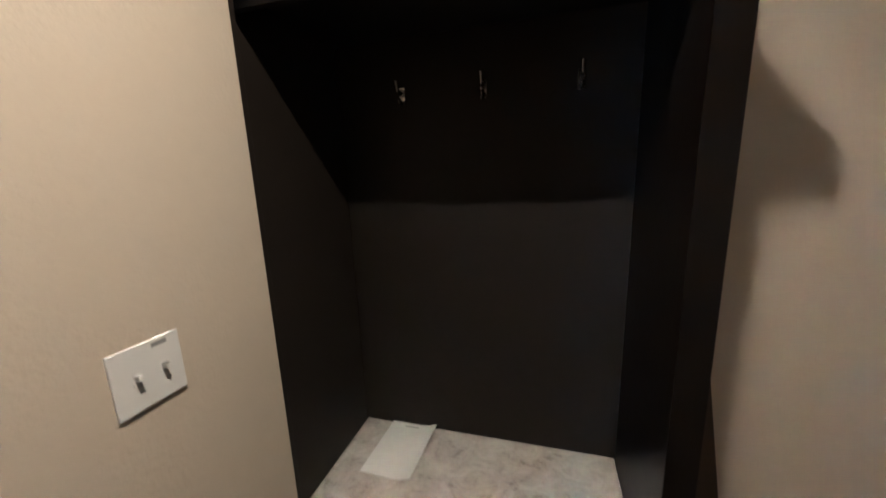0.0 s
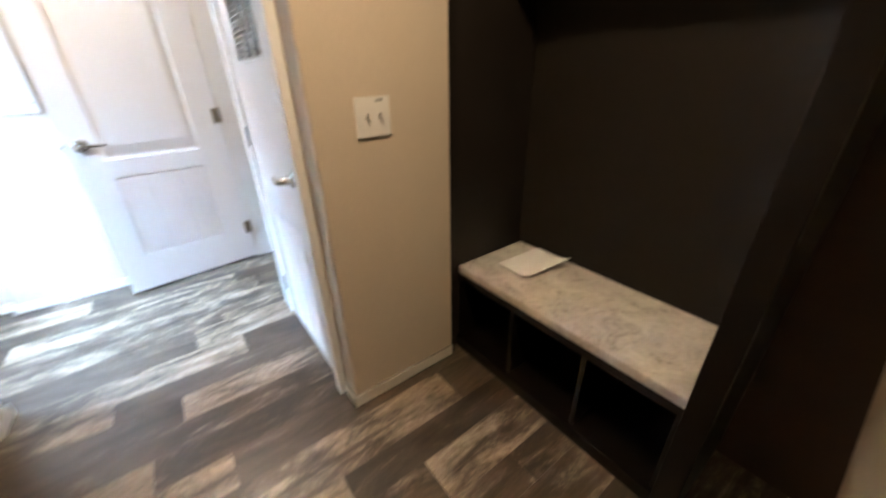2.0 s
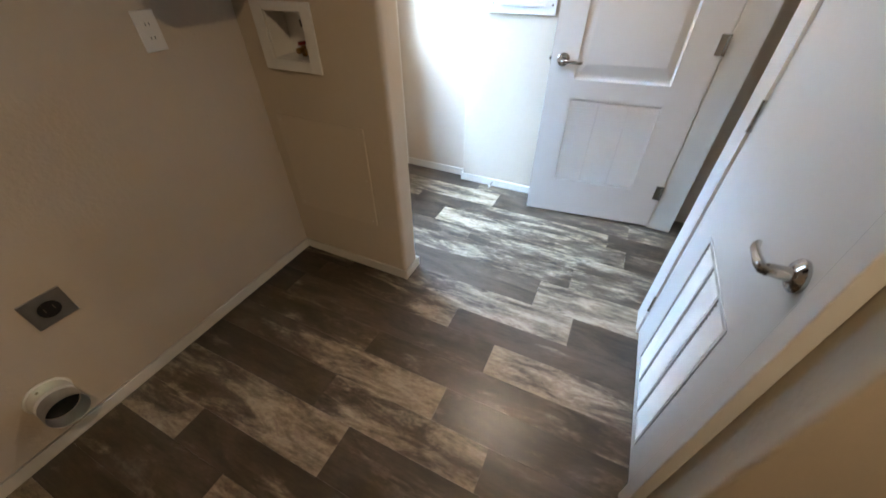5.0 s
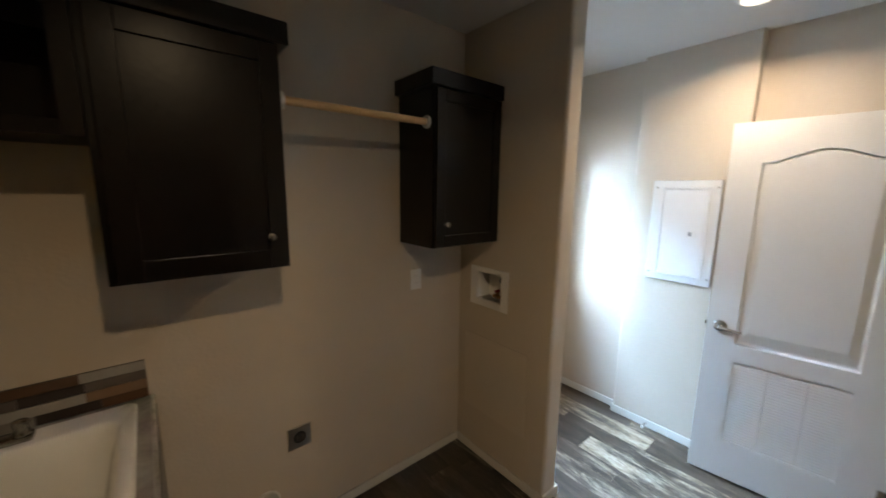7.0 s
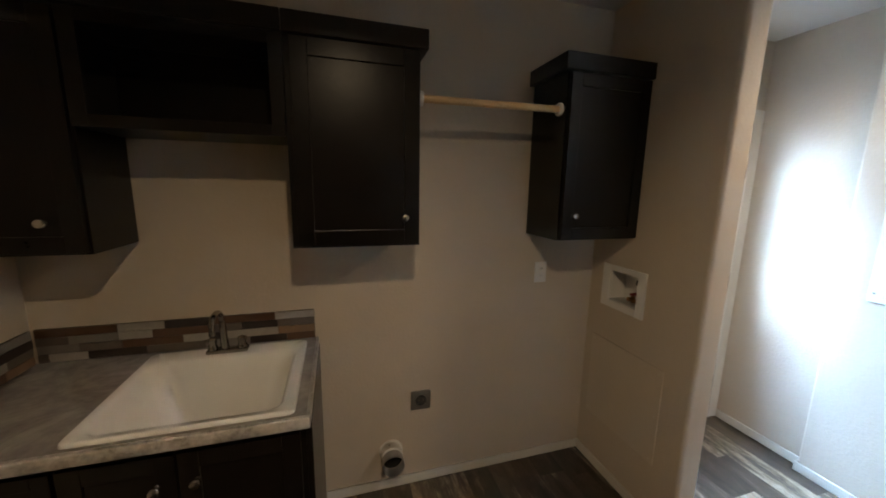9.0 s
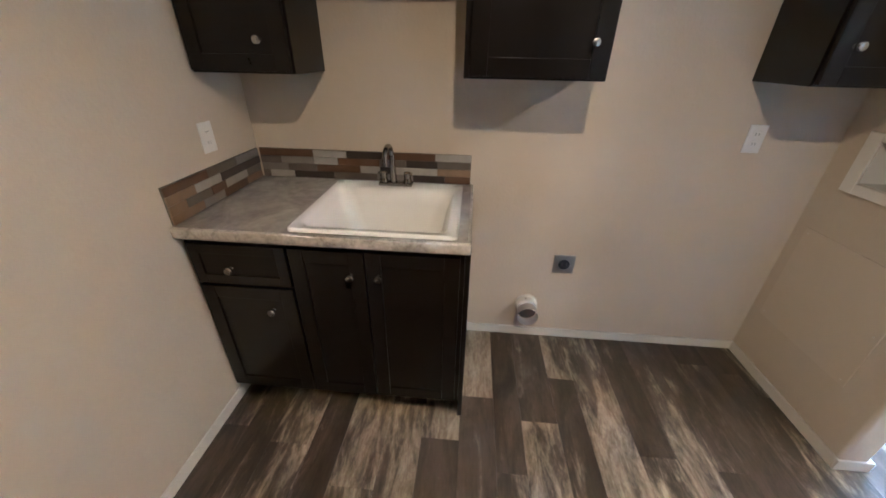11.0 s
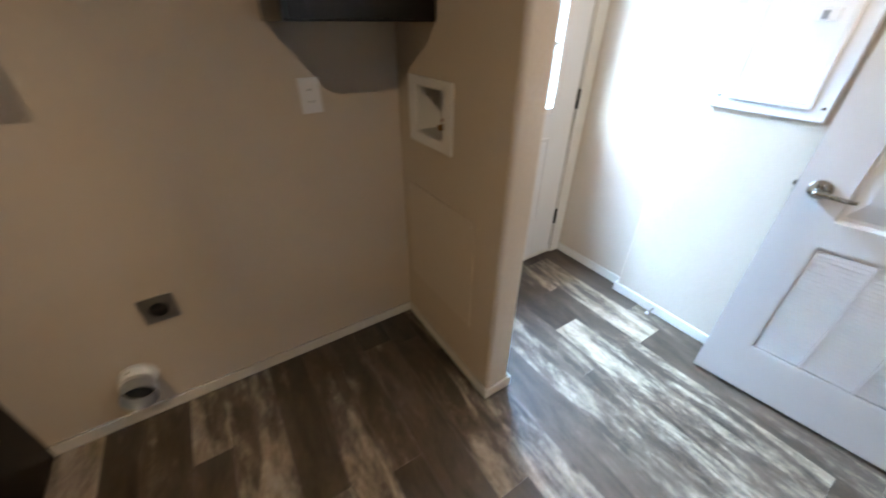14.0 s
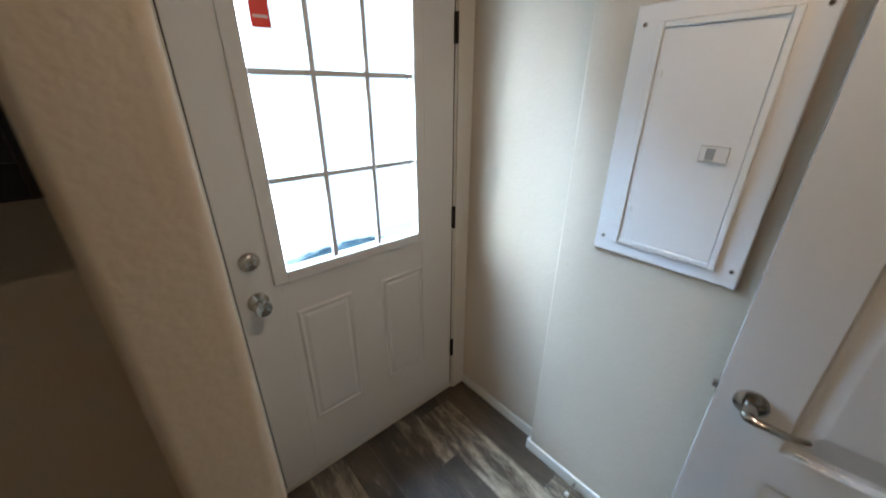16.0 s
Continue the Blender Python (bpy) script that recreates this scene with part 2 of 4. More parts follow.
def lathe(profile, origin, axis, seg=24):
    """A turned shape: profile of (along, radius) from origin along axis."""
    b = bmesh.new()
    rows = []
    for a, r in profile:
        rows.append([b.verts.new((r * math.cos(2 * math.pi * k / seg), r * math.sin(2 * math.pi * k / seg), a)) for k in range(seg)])
    for u, v in zip(rows, rows[1:]):
        for k in range(seg):
            b.faces.new((u[k], u[(k + 1) % seg], v[(k + 1) % seg], v[k]))
    b.faces.new(rows[0][::-1])
    b.faces.new(rows[-1])
    m = Matrix.Translation(origin) @ Vector(axis).to_track_quat("Z", "Y").to_matrix().to_4x4()
    bmesh.ops.transform(b, matrix=m, verts=b.verts)
    bmesh.ops.recalc_face_normals(b, faces=b.faces)
    return b


def tube(points, r, seg=14):
    """A round bar along a smooth run of points."""
    b = bmesh.new()
    pts = [Vector(p) for p in points]
    rings = []
    for i, p in enumerate(pts):
        d = (pts[min(i + 1, len(pts) - 1)] - pts[max(i - 1, 0)]).normalized()
        q = d.to_track_quat("Z", "Y")
        rad = r[i] if isinstance(r, (list, tuple)) else r
        rings.append([b.verts.new(p + q @ Vector((rad * math.cos(2 * math.pi * k / seg), rad * math.sin(2 * math.pi * k / seg), 0))) for k in range(seg)])
    for u, v in zip(rings, rings[1:]):
        for k in range(seg):
            b.faces.new((u[k], u[(k + 1) % seg], v[(k + 1) % seg], v[k]))
    b.faces.new(rings[0][::-1])
    b.faces.new(rings[-1])
    bmesh.ops.recalc_face_normals(b, faces=b.faces)
    return b


def prism(outline, d0, d1, axis="y"):
    """A flat outline pushed from d0 to d1 along an axis. Outline in the other two axes, in xyz order."""
    b = bmesh.new()

    def at(p, d):
        return {"x": (d, p[0], p[1]), "y": (p[0], d, p[1]), "z": (p[0], p[1], d)}[axis]
    u = [b.verts.new(at(p, d0)) for p in outline]
    v = [b.verts.new(at(p, d1)) for p in outline]
    n = len(outline)
    for k in range(n):
        b.faces.new((u[k], u[(k + 1) % n], v[(k + 1) % n], v[k]))
    b.faces.new(u[::-1])
    b.faces.new(v)
    bmesh.ops.recalc_face_normals(b, faces=b.faces)
    return b


def solid(name, bm, material, smooth=False):
    me = bpy.data.meshes.new(name)
    bm.to_mesh(me)
    bm.free()
    me.materials.append(material)
    if smooth:
        for p in me.polygons:
            p.use_smooth = True
        me.set_sharp_from_angle(angle=radians(40))
    return new(name, me)


def part(name, bm, material, parent, label="", smooth=False):
    ob = solid(name, bm, material, smooth)
    ob.parent = parent
    if parent.type == "EMPTY" and "own" not in parent:
        ob.matrix_parent_inverse = Matrix.Translation(parent.location).inverted()
    return tagged(ob, label=label)


def thing(name, loc, label, category, group=""):
    ob = new(name)
    ob.empty_display_size = 0.05
    ob.location = loc
    return tagged(ob, label=label, category=category, group=group)


def structure(name, bm, material, label="", category="", smooth=False):
    return tagged(solid(name, bm, material, smooth), label=label, category=category, kind="structure")


# ---- the shell ----
structure("ceiling", box(-1.4, 2.8, -0.15, 3.0, CEIL, CEIL + 0.1), CEILING, "white textured flat ceiling", "ceiling")
b = box(-1.36, -1.165, -0.15, 0, 0, CEIL)
box(-1.165, -0.153, -0.15, 0, 2.10, CEIL, bm=b)
box(-0.153, 2.75, -0.15, 0, 0, CEIL, bm=b)
structure("wall_south", b, WALL, "beige painted outer wall with a door opening", "wall")
structure("wall_east", box(2.604, 2.75, 0, 2.86, 0, CEIL), WALL, "plain beige painted wall beside the sink", "wall")
structure("wall_north", box(0.50, 2.75, 2.86, 3.0, 0, CEIL), WALL, "beige painted wall behind the hall tree", "wall")
b = box(-1.36, -1.21, 0, 3.0, 0, CEIL)
structure("wall_west", b, WALL, "beige painted wall of the entry passage", "wall")
b = box(-1.21, -1.075, 1.855, 1.975, 0, CEIL)
box(-1.075, -0.27, 1.855, 1.975, 2.08, CEIL, bm=b)
box(-0.27, -0.145, 1.855, 1.975, 0, CEIL, bm=b)
box(-0.145, 0.592, 1.855, 1.975, 2.08, CEIL, bm=b)
structure("wall_passage", b, WALL, "beige painted wall with two door openings", "wall")


def bullnose(x0, x1, y0, y1, z0, z1, corners, r):
    """A wall end with rounded upright corners. corners: which of sw, se, ne, nw are round."""
    pts = []
    for key, cx, cy, a0 in (("sw", x0, y0, 180), ("se", x1, y0, 270), ("ne", x1, y1, 0), ("nw", x0, y1, 90)):
        if key in corners:
            ox = cx + r if "w" in key else cx - r
            oy = cy + r if "s" in key else cy - r
            for k in range(7):
                a = radians(a0 + 90 * k / 6)
                pts.append((ox + r * math.cos(a), oy + r * math.sin(a)))
        else:
            pts.append((cx, cy))
    return prism(pts, z0, z1, "z")


b = bullnose(-0.121, 0, 0.347, 0.687, 0, CEIL, ("ne", "nw"), 0.020)
box(-0.121, 0, 0.0005, 0.160, 0, CEIL, bm=b)
box(-0.121, 0, 0.160, 0.347, 0, 1.040, bm=b)
box(-0.121, 0, 0.160, 0.347, 1.205, CEIL, bm=b)
box(-0.121, -0.100, 0.160, 0.347, 1.040, 1.205, bm=b)
structure("wall_stub", b, WALL, "short beige partition wall with rounded corners", "wall", True)
structure("wall_switch", bullnose(0.592, 0.722, 1.856, 2.36, 0, CEIL, ("se",), 0.012), WALL, "narrow beige wall that carries the light switches", "wall", True)
chase = bullnose(-1.2095, -1.15, 0.53, 1.13, 0, CEIL, ("se", "ne"), 0.012)
structure("wall_chase", chase, WALL, "beige boxed-out wall that carries the breaker panel", "wall", True)
structure("wall_alcove", box(0.50, 0.640, 2.36, 2.86, 0, CEIL), WALL, "beige wall beside the hall tree recess", "wall")
# rooms behind the passage doors, closed off
b = box(-1.36, -0.20, 2.98, 3.05, 0, CEIL)
box(-0.24, -0.19, 1.976, 2.98, 0, CEIL, bm=b)
structure("wall_back_room", b, WALL, "plain wall of the room past the open door", "wall")
b = box(-0.18, 0.60, 2.30, 2.35, 0, CEIL)
structure("wall_closet", b, WALL, "plain back wall of the utility closet", "wall")


def baseboard(x0, x1, y0, y1, h=0.056):
    structure("baseboard", box(x0, x1, y0, y1, 0.0, h, 0.003), TRIM, "off-white painted baseboard along the wall", "baseboard")


BT = 0.011
baseboard(0.0, 1.536, 0.0005, BT)
baseboard(0.0005, BT, BT, 0.6865)
baseboard(-0.132, BT, 0.6875, 0.698)
baseboard(-0.132, -0.1215, 0.014, 0.687)
baseboard(-1.2095, -1.2095 + BT, 0.014, 0.5295)
baseboard(-1.2095 + BT, -1.15 + BT, 0.518, 0.5295)
baseboard(-1.1495, -1.15 + BT, 0.5295, 1.13)
baseboard(-1.2095, -1.2095 + BT, 1.1305, 1.85)
baseboard(2.604 - BT, 2.6035, 0.52, 2.86)
baseboard(0.7225, 0.722 + BT, 1.845, 2.358)
baseboard(0.6255, 0.722 + BT, 1.8445, 1.8555)
baseboard(1.712, 2.593, 2.86 - BT, 2.8595)

# ---- ceiling lamps ----
for lx, ly, words in ((1.34, 1.77, "round warm glowing disc ceiling light"), (-0.70, 1.17, "small round warm glowing ceiling light in the passage")):
    light = thing("ceiling_light", (lx, ly, CEIL), words, "ceiling light")
    part("trim_ring", rod_bm((lx, ly, CEIL - 0.010), (lx, ly, CEIL), 0.085, 28, bev=0.003), PLATE, light, smooth=True)
    part("lens", rod_bm((lx, ly, CEIL - 0.024), (lx, ly, CEIL - 0.011), 0.062, 28, bev=0.006), GLOWDOME, light, "glowing lens", True)


# ---- exterior door ----
def wall_plate(name, label, cx, cy, cz, w, h, face, extra=None):
    """A cover plate that faces +x, -x, +y or -y. extra(parent, put) adds its details; put maps (across, out, up) to the world."""
    ob = thing(name, (cx, cy, cz), label, "wall plate")
    turn = {"+y": ((-1, 0), (0, 1)), "-y": ((1, 0), (0, -1)), "+x": ((0, 1), (1, 0)), "-x": ((0, -1), (-1, 0))}[face]

    def put(a0, a1, o0, o1, u0, u1, bev=0.0):
        xs = sorted((cx + turn[0][0] * a0 + turn[1][0] * o0, cx + turn[0][0] * a1 + turn[1][0] * o1))
        ys = sorted((cy + turn[0][1] * a0 + turn[1][1] * o0, cy + turn[0][1] * a1 + turn[1][1] * o1))
        return box(xs[0], xs[1], ys[0], ys[1], cz + u0, cz + u1, bev)
    part("plate", put(-w / 2, w / 2, 0.0003, 0.006, -h / 2, h / 2, 0.002), PLATE, ob)
    if extra:
        extra(ob, put)
    return ob


ext = thing("door_1", (-0.66, -0.022, 0), "white exterior door with nine-pane window, closed", "door")
ext["kind"] = "structure"
GX = [-0.365, -0.5475, -0.730, -0.9125]
GZ = [1.005, 1.306, 1.607, 1.908]
b = box(-1.116, -0.9385, -0.044, -0.002, 0.03, 2.06, 0.002)
box(-0.3385, -0.202, -0.044, -0.002, 0.03, 2.06, 0.002, bm=b)
box(-0.9385, -0.3385, -0.044, -0.002, 0.03, 0.979, 0.0, bm=b)
box(-0.9385, -0.3385, -0.044, -0.002, 1.934, 2.06, 0.0, bm=b)
part("slab", b, WHITE, ext)
b = box(-0.9585, -0.9125, -0.046, 0.010, 0.965, 1.948, 0.004)
box(-0.365, -0.319, -0.046, 0.010, 0.965, 1.948, 0.004, bm=b)
box(-0.9125, -0.365, -0.046, 0.010, 0.965, 1.005, 0.004, bm=b)
box(-0.9125, -0.365, -0.046, 0.010, 1.908, 1.948, 0.004, bm=b)
lite = part("window_frame", b, WHITE, ext, "white moulded frame round the panes")
for x in GX[1:3]:
    part("muntin", box(x - 0.0085, x + 0.0085, -0.026, -0.002, 1.005, 1.908, 0.003), WHITE, lite)
for z in GZ[1:3]:
    part("muntin", box(-0.9125, -0.365, -0.025, -0.003, z - 0.0085, z + 0.0085, 0.003), WHITE, lite)
for i in range(3):
    for k in range(3):
        p = part("pane", box(GX[i + 1] + 0.0075, GX[i] - 0.0075, -0.018, -0.013, GZ[k] + 0.0075, GZ[k + 1] - 0.0075), GLASS, lite)
        p.visible_shadow = False
part("sticker", box(-0.452, -0.402, -0.0125, -0.0115, 1.712, 1.83), REDLABEL, lite, "red warning sticker on the glass")
part("print", box(-0.446, -0.408, -0.0112, -0.0106, 1.735, 1.742), PLATE, lite, "white bar of print")


def raised_panel(x0, x1, z0, z1, y, parent):
    """A moulded panel on a face towards +y: a sunk channel round a raised field."""
    b = bmesh.new()
    steps = [(0.0, 0.0), (0.008, 0.006), (0.020, 0.002), (0.034, 0.0055)]
    rings = []
    for d, h in steps:
        rings.append([b.verts.new((x, y + h, z)) for x, z in ((x0 + d, z0 + d), (x1 - d, z0 + d), (x1 - d, z1 - d), (x0 + d, z1 - d))])
    for u, v in zip(rings, rings[1:]):
        for k in range(4):
            b.faces.new((u[k], u[(k + 1) % 4], v[(k + 1) % 4], v[k]))
    b.faces.new(rings[-1])
    bmesh.ops.recalc_face_normals(b, faces=b.faces)
    if b.faces[-1].normal.y < 0:
        bmesh.ops.reverse_faces(b, faces=b.faces)
    part("panel", b, WHITE, parent)


raised_panel(-0.588, -0.372, 0.310, 0.840, -0.0018, ext)
raised_panel(-0.938, -0.722, 0.310, 0.840, -0.0018, ext)
for nm, z, r, outs in (("deadbolt", 1.07, 0.031, [(0, 0.031), (0.006, 0.031), (0.014, 0.026), (0.018, 0.018), (0.028, 0.014), (0.030, 0.004)]),
                       ("door_knob", 0.925, 0.033, [(0, 0.033), (0.006, 0.033), (0.012, 0.024), (0.018, 0.013), (0.034, 0.012), (0.042, 0.022), (0.056, 0.028), (0.066, 0.024), (0.070, 0.012), (0.071, 0.003)])):
    part(nm, lathe(outs, (-0.262, -0.002, z), (0, 1, 0), 28), CHROME, ext, "satin nickel " + nm.replace("_", " "), True)
for z in (0.287, 1.03, 1.775):
    hg = part("hinge", rod_bm((-1.1195, 0.006, z - 0.052), (-1.1195, 0.006, z + 0.052), 0.0075, 14), BRONZE, ext, "dark bronze hinge", True)
    part("leaf", box(-1.1175, -1.1120, -0.0018, 0.0012, z - 0.050, z + 0.050), BRONZE, hg)
b = box(-1.1650, -1.1205, -0.15, 0.0, 0, 2.10)
box(-0.1985, -0.1530, -0.15, 0.0, 0, 2.10, bm=b)
box(-1.1205, -0.1985, -0.15, 0.0, 2.064, 2.10, bm=b)
box(-1.1205, -0.1985, -0.15, -0.004, 0.0, 0.026, bm=b)
structure("door_frame", b, TRIM, "off-white jamb and sill of the outside door", "door frame")
structure("weatherstrip", box(-1.1200, -1.1165, -0.030, -0.0030, 0.03, 2.06), BLACK, "black weatherstrip along the hinge side of the door", "weatherstrip")
structure("weatherstrip", box(-0.2018, -0.1987, -0.030, -0.0030, 0.03, 2.06), BLACK, "black weatherstrip in the gap beside the door", "weatherstrip")
b = box(-1.2085, -1.1270, 0.0005, 0.013, 0, 2.15, 0.003)
box(-0.1920, -0.1215, 0.0005, 0.013, 0, 2.15, 0.003, bm=b)
box(-1.1270, -0.1920, 0.0005, 0.013, 2.070, 2.15, 0.003, bm=b)
structure("trim", b, TRIM, "off-white casing round the outside door", "trim")
# strike plates on the latch side
for z in (0.925, 0.86):
    structure("trim", box(-0.2015, -0.1995, -0.001, 0.0045, z - 0.14, z - 0.13), STEEL, "small bright metal strike on the jamb", "strike plate")


# ---- white two-panel door, standing open against the chase ----
def lever(parent, place, away, side, mat):
    """A lever handle: rose, neck and bent lever. place on the face, away from it, side: the way that the lever points."""
    p, n, s = Vector(place), Vector(away), Vector(side)
    h = part("door_handle", lathe([(0, 0.032), (0.006, 0.032), (0.012, 0.026), (0.016, 0.014), (0.045, 0.012), (0.050, 0.011)], p, n, 28), mat, parent, "satin nickel lever handle", True)
    run = [p + n * 0.046 - s * 0.008, p + n * 0.055 - s * 0.002, p + n * 0.058 + s * 0.012, p + n * 0.058 + s * 0.040, p + n * 0.055 + s * 0.068 - Vector((0, 0, 0.003)), p + n * 0.047 + s * 0.088 - Vector((0, 0, 0.005)), p + n * 0.043 + s * 0.095 - Vector((0, 0, 0.005))]
    part("lever", tube(run, [0.009, 0.010, 0.0095, 0.0080, 0.0075, 0.0070, 0.0055]), mat, h, "", True)


hinge_at, free_at = Vector((-1.052, 1.842)), Vector((-0.955, 1.091))
W2 = (free_at - hinge_at).length
ang = math.atan2(free_at.y - hinge_at.y, free_at.x - hinge_at.x)
door2 = thing("door_2", (0, 0, 0), "white interior door with arched panel and lower grille, open", "door")
door2["kind"] = "structure"
door2["own"] = 1
door2.matrix_world = Matrix.Translation((hinge_at.x, hinge_at.y, 0)) @ Matrix.Rotation(ang, 4, "Z")
# in its own frame x runs from the hinge to the free edge, and +y faces the room
H2 = 2.045


def moulding(outline, parent, name="panel"):
    """A moulded panel on the +y face, with a sunk channel that follows the outline."""
    b = bmesh.new()
    cx = sum(p[0] for p in outline) / len(outline)
    cz = sum(p[1] for p in outline) / len(outline)
    w = max(p[0] for p in outline) - min(p[0] for p in outline)
    h = max(p[1] for p in outline) - min(p[1] for p in outline)
    rings = []
    for d, o in ((0.0, 0.0), (0.007, -0.0080), (0.014, -0.0092), (0.046, -0.0028), (0.050, -0.0026)):
        fx, fz = 1 - 2 * d / w, 1 - 2 * d / h
        rings.append([b.verts.new((cx + (x - cx) * fx, o, cz + (z - cz) * fz)) for x, z in outline])
    n = len(outline)
    for u, v in zip(rings, rings[1:]):
        for k in range(n):
            b.faces.new((u[k], u[(k + 1) % n], v[(k + 1) % n], v[k]))
    b.faces.new(rings[-1])
    bmesh.ops.recalc_face_normals(b, faces=b.faces)
    big = max(b.faces, key=lambda f: f.calc_area())
    if big.normal.y < 0:
        bmesh.ops.reverse_faces(b, faces=b.faces)
    return part(name, b, WHITE, parent)


PX0, PX1 = 0.155, W2 - 0.135
arch = [(PX0, 0.838), (PX1, 0.838)]
for k in range(17):
    u = k / 16
    arch.append((PX1 + (PX0 - PX1) * u, 1.835 + 0.060 * (0.5 - 0.5 * math.cos(2 * math.pi * u))))
LZ0, LZ1, SKIN = 0.245, 0.745, -0.010
b = box(0.0, W2, -0.035, SKIN, 0.015, H2)
box(0.0, PX0, SKIN, 0.0, 0.015, H2, bm=b)
box(PX1, W2, SKIN, 0.0, 0.015, H2, bm=b)
box(PX0, PX1, SKIN, 0.0, 0.015, LZ0, bm=b)
box(PX0, PX1, SKIN, 0.0, LZ1, 0.838, bm=b)
join(b, prism([(PX0, H2), (PX1, H2)] + arch[2:], SKIN, 0.0, "y"))
part("slab", b, WHITE, door2)
moulding(arch, door2)
# return-air grille let into the lower panel: a rim, two upright bars and fine slats
b = box(PX0, PX0 + 0.008, -0.0098, -0.0016, LZ0, LZ1)
box(PX1 - 0.008, PX1, -0.0098, -0.0016, LZ0, LZ1, bm=b)
box(PX0 + 0.008, PX1 - 0.008, -0.0098, -0.0016, LZ0, LZ0 + 0.008, bm=b)
box(PX0 + 0.008, PX1 - 0.008, -0.0098, -0.0016, LZ1 - 0.008, LZ1, bm=b)
for k in (1, 2):
    x = PX0 + (PX1 - PX0) * k / 3
    box(x - 0.004, x + 0.004, -0.0098, -0.0016, LZ0 + 0.008, LZ1 - 0.008, bm=b)
vent_grille = part("grille", b, WHITE, door2, "white metal return-air grille")
slat = None
for k in range(29):
    z = LZ0 + 0.0145 + k * 0.0162
    if slat is None:
        sb = prism([(-0.0096, 0.0012), (-0.0030, 0.0004), (-0.0018, 0.0026), (-0.0066, 0.0152), (-0.0096, 0.0152)], PX0 + 0.008, PX1 - 0.008, "x")
        slat = part("slat", sb, WHITE, vent_grille)
        slat.location = (0, 0, z)
    else:
        o = slat.copy()
        scene.collection.objects.link(o)
        o.location = (0, 0, z)
lever(door2, (W2 - 0.062, 0.0, 0.932), (0, 1, 0), (-1, 0, 0), CHROME)
part("latch", box(W2 - 0.001, W2 + 0.0015, -0.028, -0.006, 0.905, 0.962), STEEL, door2, "nickel latch plate on the door edge")
part("latch_bolt", box(W2 + 0.0015, W2 + 0.011, -0.022, -0.012, 0.925, 0.942, 0.002), STEEL, door2)
for z in (0.25, 1.03, 1.80):
    hg = part("hinge", rod_bm((-0.006, 0.004, z - 0.045), (-0.006, 0.004, z + 0.045), 0.0065, 12), STEEL, door2, "nickel hinge", True)
    part("leaf", box(-0.004, 0.030, 0.0004, 0.0022, z - 0.044, z + 0.044), STEEL, hg)

b = box(-1.075, -1.056, 1.852, 1.978, 0, 2.08)
box(-0.289, -0.27, 1.852, 1.978, 0, 2.08, bm=b)
box(-1.056, -0.289, 1.852, 1.978, 2.061, 2.08, bm=b)
structure("door_frame", b, TRIM, "off-white jamb of the open passage door", "door frame")
b = box(-1.148, -1.066, 1.838, 1.8545, 0, 2.135, 0.003)
box(-1.066, -0.279, 1.838, 1.8545, 2.07, 2.135, 0.003, bm=b)
box(-0.279, -0.213, 1.838, 1.8545, 0, 2.135, 0.003, bm=b)
structure("trim", b, WHITE, "white casing round the open passage door", "trim")
b = box(-0.2125, -0.142, 1.836, 1.8545, 0, 2.135, 0.003)
box(-0.142, 0.575, 1.836, 1.8545, 2.07, 2.135, 0.003, bm=b)
box(0.575, 0.625, 1.822, 1.8545, 0, 2.135, 0.003, bm=b)
structure("trim", b, WHITE, "white casing round the louvred closet door", "trim")
structure("door_frame", box(0.573, 0.5915, 1.8548, 1.975, 0, 2.08), TRIM, "off-white jamb of the closet door", "door frame")

# ---- louvred closet door, closed ----
closet = thing("door_3", (0.22, 1.86, 0), "white utility closet door with louvred grilles, closed", "door")
closet["kind"] = "structure"
LX0, LX1, LY0, LY1 = -0.139, 0.572, 1.846, 1.881
G0, G1 = 0.035, 0.425
b = box(LX0, G0, LY0, LY1, 0.012, 2.062, 0.0)
box(G1, LX1, LY0, LY1, 0.012, 2.062, 0.0, bm=b)
box(G0, G1, LY0, LY1, 0.012, 0.055, 0.0, bm=b)
box(G0, G1, LY0, LY1, 0.690, 1.295, 0.0, bm=b)
box(G0, G1, LY0, LY1, 1.905, 2.062, 0.0, bm=b)
part("slab", b, WHITE, closet)
for z0, z1 in ((0.055, 0.690), (1.295, 1.905)):
    b = box(G0, G0 + 0.012, LY0 - 0.003, LY0 + 0.010, z0, z1)
    box(G1 - 0.012, G1, LY0 - 0.003, LY0 + 0.010, z0, z1, bm=b)
    box(G0 + 0.012, G1 - 0.012, LY0 - 0.003, LY0 + 0.010, z0, z0 + 0.012, bm=b)
    box(G0 + 0.012, G1 - 0.012, LY0 - 0.003, LY0 + 0.010, z1 - 0.012, z1, bm=b)
    for k in (1, 2):
        x = G0 + (G1 - G0) * k / 3
        box(x - 0.006, x + 0.006, LY0 - 0.0025, LY0 + 0.008, z0 + 0.012, z1 - 0.012, bm=b)
    grille = part("grille", b, WHITE, closet, "white metal return-air grille")
    n = int((z1 - z0 - 0.03) / 0.0168)
    slat = None
    for k in range(n):
        z = z0 + 0.018 + k * 0.0168
        if slat is None:
            sb = prism([(LY0 + 0.000, 0.0), (LY0 + 0.014, 0.012), (LY0 + 0.015, 0.0108), (LY0 + 0.001, -0.0012)], G0 + 0.012, G1 - 0.012, "x")
            slat = part("slat", sb, WHITE, grille)
            slat.location = (0, 0, z)
        else:
            o = slat.copy()
            scene.collection.objects.link(o)
            o.location = (0, 0, z)
